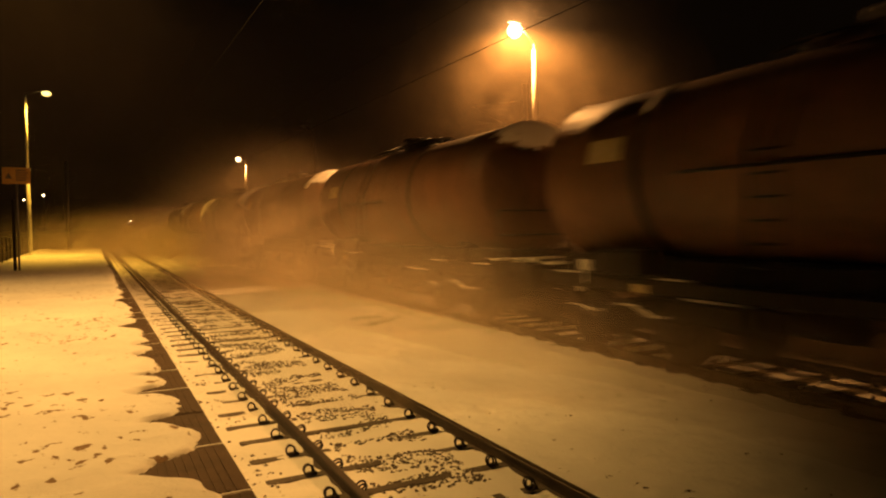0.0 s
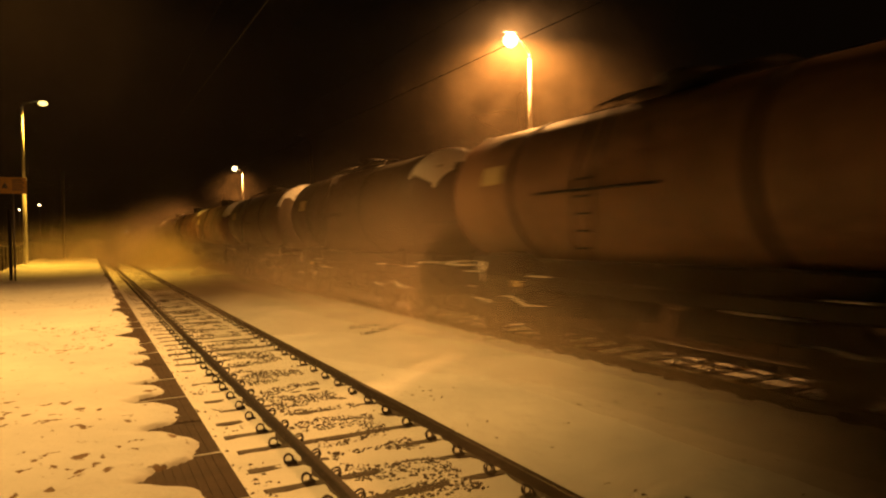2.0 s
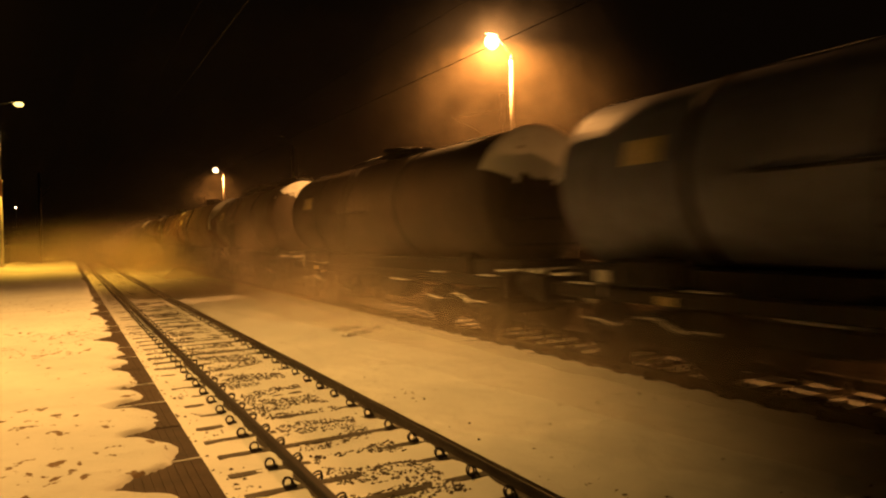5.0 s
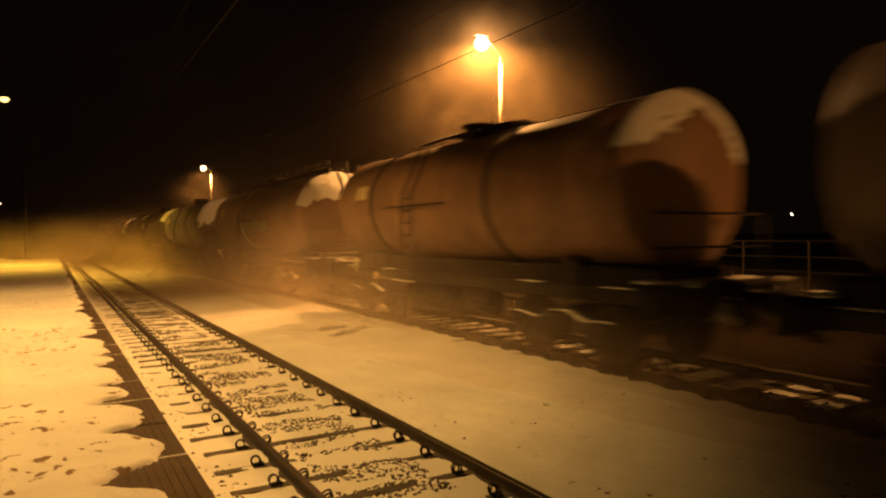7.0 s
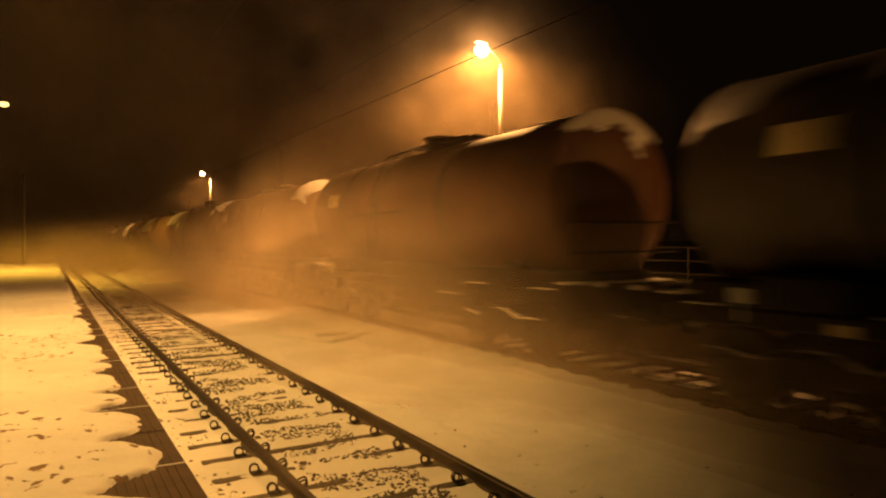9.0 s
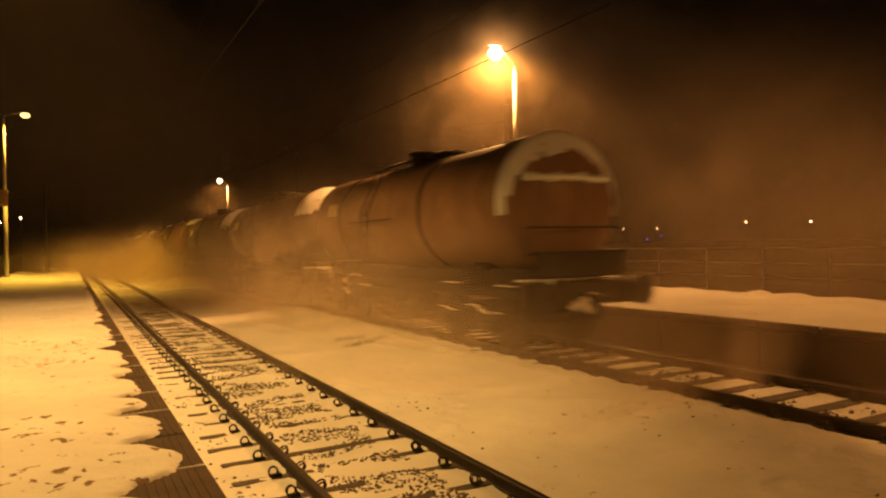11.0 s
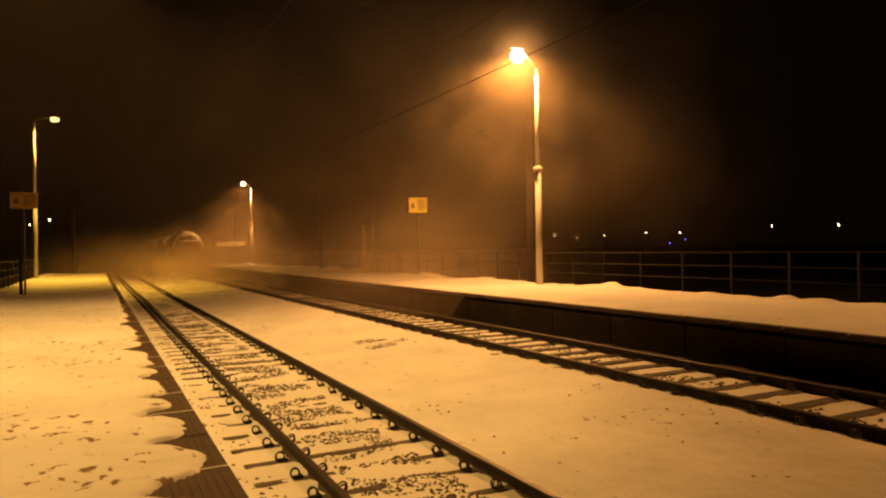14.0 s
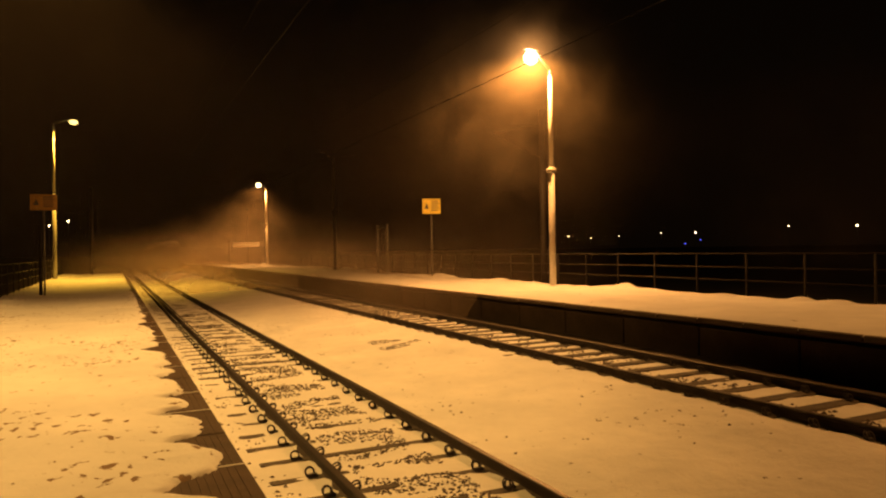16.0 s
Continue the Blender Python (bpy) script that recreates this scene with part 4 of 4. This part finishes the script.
def dust(name, wide, tall, bow, material, label):
    ob = part(name, veil(wide, tall, bow), material)
    ob.visible_shadow = False
    return tagged(ob, label, "snow cloud", "blown snow", kind="stuff")


CLOUDS = []      # object, rows of walk
def still(x, y, z, spin):
    return [(0.0, pose(x, y, z, 0, 0, spin)), (16.0, pose(x - 1.5, y + 1.0, z, 0, 0, spin))]


# light hangs in the fine snow round each lamp; the first veil is added as glare
for x, y, z, wide, spin in ((12.45, 18.85, 8.3, 5.2, -33),):
    CLOUDS.append((dust("lamp_haze", wide, wide, 0.05, GLARE, "thin veil close round a lamp, added for its glare"), [(t, pose(x - 0.35, y - 0.65, z - 0.1, 0, 0, spin)) for t in (0.0, 16.0)]))
CLOUDS.append((dust("lamp_haze", 14, 14, 0.3, HALO, "fine snow drifting in the lamp's light"), still(12.4, 17.3, 5.9, -35)))
CLOUDS.append((dust("lamp_haze", 15, 13, 0.5, HALO, "gust of fine snow blowing past the lamp"), [(t, pose(x, y, z, 0, 0, -30)) for t, x, y, z in ((0.0, 12.2, 16.6, 5.4), (8.0, 11.8, 16.7, 5.6), (9.0, 11.2, 16.7, 5.8), (11.4, 15.2, 17.6, 6.2), (12.5, 14.5, 17.6, 6.0), (14.0, 15.5, 18.0, 5.0), (16.0, 31.0, 21.0, 3.0))]))
CLOUDS.append((dust("high_haze", 46, 26, 1.5, HIGH, "broad veil of fine snow in the night air"), [(t, pose(x, 25.0, 8.0, 0, 0, -25)) for t, x in ((0.0, -26.0), (6.5, -22.0), (7.7, -12.0), (8.6, 1.0), (9.1, 3.0), (10.4, 19.0), (11.6, 22.0), (12.7, 9.0), (14.0, 13.0), (14.7, 22.0), (16.0, 46.0))]))
CLOUDS.append((dust("high_haze", 16, 13, 0.8, AIR, "faint snow hanging in the light above the platform"), [(t, pose(x, 14.5, 5.5, 0, 0, -8)) for t, x in ((0.0, -1.5), (4.0, -4.0), (6.3, -9.0), (8.0, -8.0), (9.0, -2.0), (12.0, 0.5), (16.0, -1.0))]))
CLOUDS.append((dust("high_haze", 14, 12, 0.9, AIR, "faint snow blown through the light above the platform"), [(t, pose(x, 17.0, 5.5, 0, 0, -14)) for t, x in ((0.0, -7.0), (8.5, -9.0), (11.0, 2.0), (14.0, 4.0), (16.0, 6.5))]))
CLOUDS.append((dust("high_haze", 44, 17, 1.2, AIR, "faint snow hanging in the night air"), still(9.0, 21.5, 6.0, -28)))
for x, y in ((9.4, 16.5), (9.0, 23.0), (8.2, 30.0), (9.5, 38.0)):
    CLOUDS.append((dust("drifting_snow", 15, 6.5, 0.6, MIST, "faint snow drifting along the far platform's wall"), still(x, y, 0.9, -32)))
for x, y in ((8.0, 72.0), (7.0, 78.0)):
    CLOUDS.append((dust("drifting_snow", 30, 9.0, 1.0, GUST, "veil of snow hanging over the far end of the tracks"), still(x, y, 1.8, -8)))
CLOUDS.append((dust("lamp_haze", 12, 11, 0.3, HALO, "fine snow drifting in the far lamp's light"), still(13.5, 67.5, 5.0, -12)))
for x, y, z, w, h in ((12.0, 66.0, 3.2, 24, 11), (9.0, 60.0, 2.2, 20, 9)):
    CLOUDS.append((dust("drifting_snow", w, h, 0.8, GUST, "veil of snow hanging in the far lamp's light"), [(t, pose(x + d, y, z, 0, 0, -8)) for t, d in ((0.0, 34.0), (9.2, 26.0), (12.5, 4.0), (14.5, 0.0), (16.0, -1.0))]))
CLOUDS.append((dust("drifting_snow", 22, 8, 0.8, GUST, "veil of snow hanging over the tracks"), still(3.5, 58.0, 1.6, -8)))
for x, y, z, w, h in ((-1.0, 41.0, 0.9, 20, 6), (0.5, 50.0, 1.2, 24, 7)):
    CLOUDS.append((dust("drifting_snow", w, h, 0.8, GUST, "veil of snow drifting off the near platform's end"), [(t, pose(x + d, y + d, z, 0, 0, -6)) for t, d in ((0.0, 0.0), (9.2, 0.5), (11.3, 4.0), (16.0, 22.0))]))
for x, y, z, w, h in ((7, 36, 0.2, 22, 4.0), (6, 47, 0.3, 30, 5), (7, 60, 0.5, 40, 7), (9, 84, 1.0, 56, 9), (8, 95, 1.5, 52, 10), (10, 104, 2.0, 60, 11), (10, 120, 2.0, 90, 12)):
    CLOUDS.append((dust("drifting_snow", w, h, 1.5, DRIFT, "veil of snow drifting low over the tracks"), still(x, y, z, -8)))


# plumes that the wagons drag along their side; offset behind the wagon's middle
def trailing(x, z, offset, spin):
    return [(t, pose(x, offset + SPEED * (t - 7.0), z, 0, 0, spin)) for t in (0.0, 16.0)]


def rising(x, z, offset, spin):
    """A whirl that runs with the train and billows up off the ground as it goes."""
    rows = []
    for t in [k * 0.5 for k in range(33)]:
        y = offset + SPEED * (t - 7.0)
        up = min(1.0, max(0.0, (y - 2.0) / 7.0))
        rows.append((t, pose(x, y, z - 2.6 * (1 - up), 0, 0, spin)))
    return rows


for k, (middle, wagon) in enumerate(WAGONS):
    thick = 146 < middle < 170 or 86 < middle < 110 or -30 < middle < -5 or middle < -60
    CLOUDS.append((dust("snow_plume", 19, 6.6 if thick else 5.0, 0.5, PLUME if thick else WISP if 110 < middle < 130 or -5 < middle < 15 else THIN, "plume of snow whirled up beside the train"), rising(5.2 + 0.2 * (k % 3), 1.5 if thick else 0.9, middle + 1.5, 104 + 5 * (k % 3))))
    if thick:
        CLOUDS.append((dust("snow_plume", 16, 5.6, 0.7, PLUME, "plume of snow whirled up beside the train"), rising(4.6, 0.8, middle - 4.5, 118)))
for k in range(56):
    w, h = 13 + 3 * math.sin(k * 2.3), 6.6 + 1.6 * math.sin(k * 1.7)
    along = 205 - 5.2 * k
    dense = 146 < along < 190 or 86 < along < 112 or -30 < along < -8
    CLOUDS.append((dust("snow_whirl", w, h, 0.9, WHIRL if dense else WISP, "snow whirled across the tracks by the train"), rising(4.3 + 1.2 * math.sin(k * 3.1), 0.7 + 0.4 * math.sin(k * 1.7), along, -16 + 12 * math.sin(k))))
CLOUDS.append((dust("snow_plume", 15, 6.0, 0.5, PLUME, "plume of snow whirled up beside the train"), rising(5.0, 0.9, -29.5, 106)))
for along, x, z in ((163, 6.0, 3.2), (157, 5.0, 2.6), (169, 7.0, 3.6)):
    CLOUDS.append((dust("snow_plume", 13, 8.0, 0.7, GUST, "tall plume of snow thrown up beside the train"), rising(x, z, along, -14)))
# snow skimming along the ground under and beside the wagons
for k in range(24):
    CLOUDS.append((dust("snow_skim", 20, 3.0, 0.25, SKIM, "snow skimming along the foot of the train"), trailing(5.8 - 0.4 * (k % 2), 0.5, 205 - 11.6 * k, 92 + 3 * (k % 3))))
for k, (along, high) in enumerate(((-11, 1.4), (-18, 2.0), (-23, 2.8), (-30, 2.4))):
    CLOUDS.append((dust("snow_plume", 11, 5.2, 0.6, THIN, "plume of snow billowing up the wagon's flank"), rising(5.5 - 0.15 * k, high - 0.3, along, 97 + 6 * (k % 2))))
for k in range(24):
    CLOUDS.append((dust("snow_skim", 18, 2.2, 0.1, SKIM, "snow skimming along the foot of the train"), trailing(6.30 + 0.06 * (k % 3), 0.35, 200 - 11.6 * k, 89 + k % 3)))
# a thin veil along the wagons' flanks, and lit snow streaming behind the wheels
for k in range(22):
    if not 105 < 200 - 12.4 * k < 145:
        CLOUDS.append((dust("snow_plume", 20, 4.8, 0.3, FLANK, "thin veil of snow streaming along the wagons"), rising(5.75, 1.5, 200 - 12.4 * k, 91 + 2 * (k % 2))))
    CLOUDS.append((dust("snow_skim", 19, 2.4, 0.15, SKIM, "lit snow streaming behind the wheels"), trailing(9.06 + 0.06 * (k % 3), 0.75, 196 - 12.4 * k, 89 + k % 3)))
# the gust that follows the last wagon, slows at the lamp and thins out
for w, h, x, z, lag, spin, material in ((15, 11, 11.2, 2.6, 0.0, -33, GUST), (13, 9, 9.6, 1.8, 5.0, -25, GUST), (16, 3.6, 8.6, 0.6, 8.0, -48, THIN), (15, 4.2, 9.5, 0.8, -6.0, -30, THIN), (13, 4.0, 7.0, 0.7, -14.0, -22, WHIRL)):
    path = ((0.0, -70), (10.2, -12), (11.3, 14), (12.4, 20), (14.0, 29), (16.0, 52))
    CLOUDS.append((dust("snow_gust", w, h, 0.6, material, "gust of snow sweeping after the train"), [(t, pose(x + 0.1 * max(0, y - 14), y - lag, z - 0.02 * max(0, y - 20), 0, 0, spin)) for t, y in path]))
for w, h, x, lag in ((11, 4.4, 7.2, 72.5), (13, 5.0, 7.6, 77.0), (14, 6.0, 6.4, 82.0), (16, 7.5, 7.4, 88.0), (18, 8.0, 7.0, 94.0)):
    CLOUDS.append((dust("snow_plume", w, h, 0.6, GUST, "plume of snow trailing behind the last wagon"), rising(x, 1.0, -lag, 6)))
CLOUDS.append((dust("snow_plume", 9, 4.2, 0.6, THIN, "plume of snow trailing behind the last wagon"), trailing(7.0, 0.9, -72.5, 8)))
CLOUDS.append((dust("snow_plume", 11, 4.6, 0.6, THIN, "plume of snow trailing behind the last wagon"), trailing(6.8, 0.9, -80.0, -5)))


# ---- near platform's edge pavers and far platform's panels ----
def paver_mesh():
    bm = bmesh.new()
    box(bm, -0.40, 0.40, -0.493, 0.493, -0.08, 0.0, bevel=0.006)
    for k in range(13):
        box(bm, -0.37 + 0.057 * k, -0.345 + 0.057 * k, -0.47, 0.47, -0.001, 0.005)
    return mesh_of("paver", bm, PAVER)


PAVING = paver_mesh()
for n in range(-4, 58):
    part("paver", PAVING, PAVER, platform_left, place=(EDGE_LEFT - 0.40, 4.77 + 1.0 * n, TOP_LEFT - 0.003 + random.uniform(-0.003, 0.003)))
SEAM = mesh_of("joint_snow", boxes((-0.40, 0.39, -0.009, 0.009, -0.05, 0.003)), BANK)
for n in range(-3, 30):
    if n % 3 != 1:
        part("joint_snow", SEAM, BANK, platform_left, place=(EDGE_LEFT - 0.40, 5.27 + 1.0 * n, TOP_LEFT))
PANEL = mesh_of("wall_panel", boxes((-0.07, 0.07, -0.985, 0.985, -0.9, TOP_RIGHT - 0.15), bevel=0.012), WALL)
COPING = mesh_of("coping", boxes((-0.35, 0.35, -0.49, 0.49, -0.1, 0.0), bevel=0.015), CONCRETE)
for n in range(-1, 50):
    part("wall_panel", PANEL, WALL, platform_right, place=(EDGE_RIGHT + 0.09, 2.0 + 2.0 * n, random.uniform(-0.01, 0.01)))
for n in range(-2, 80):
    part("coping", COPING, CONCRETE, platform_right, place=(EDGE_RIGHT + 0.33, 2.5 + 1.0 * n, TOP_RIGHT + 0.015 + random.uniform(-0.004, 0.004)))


# ---- all that moves ----
def motions():
    for middle, wagon in WAGONS:
        walk(wagon, [(t, pose(TRAIN_X, middle + SPEED * (t - 7.0), FAR_Z)) for t in (0.0, 16.0)])
    turning = {}
    for ob in list(scene.objects):
        if "axle" not in ob:
            continue
        e = ob["axle"]
        if e not in turning:
            step = math.degrees(SPEED / 0.46) / FPS
            walk(ob, [(n / FPS, pose(0, e * 0.9, 0.46, -step * n)) for n in range(0, 16 * FPS + 1)])
            turning[e] = ob.animation_data
        else:
            ob.rotation_mode = "QUATERNION"
            keys = ob.animation_data_create()
            keys.action, keys.action_slot = turning[e].action, turning[e].action_slot
    for cloud, rows in CLOUDS:
        walk(cloud, rows)


motions()
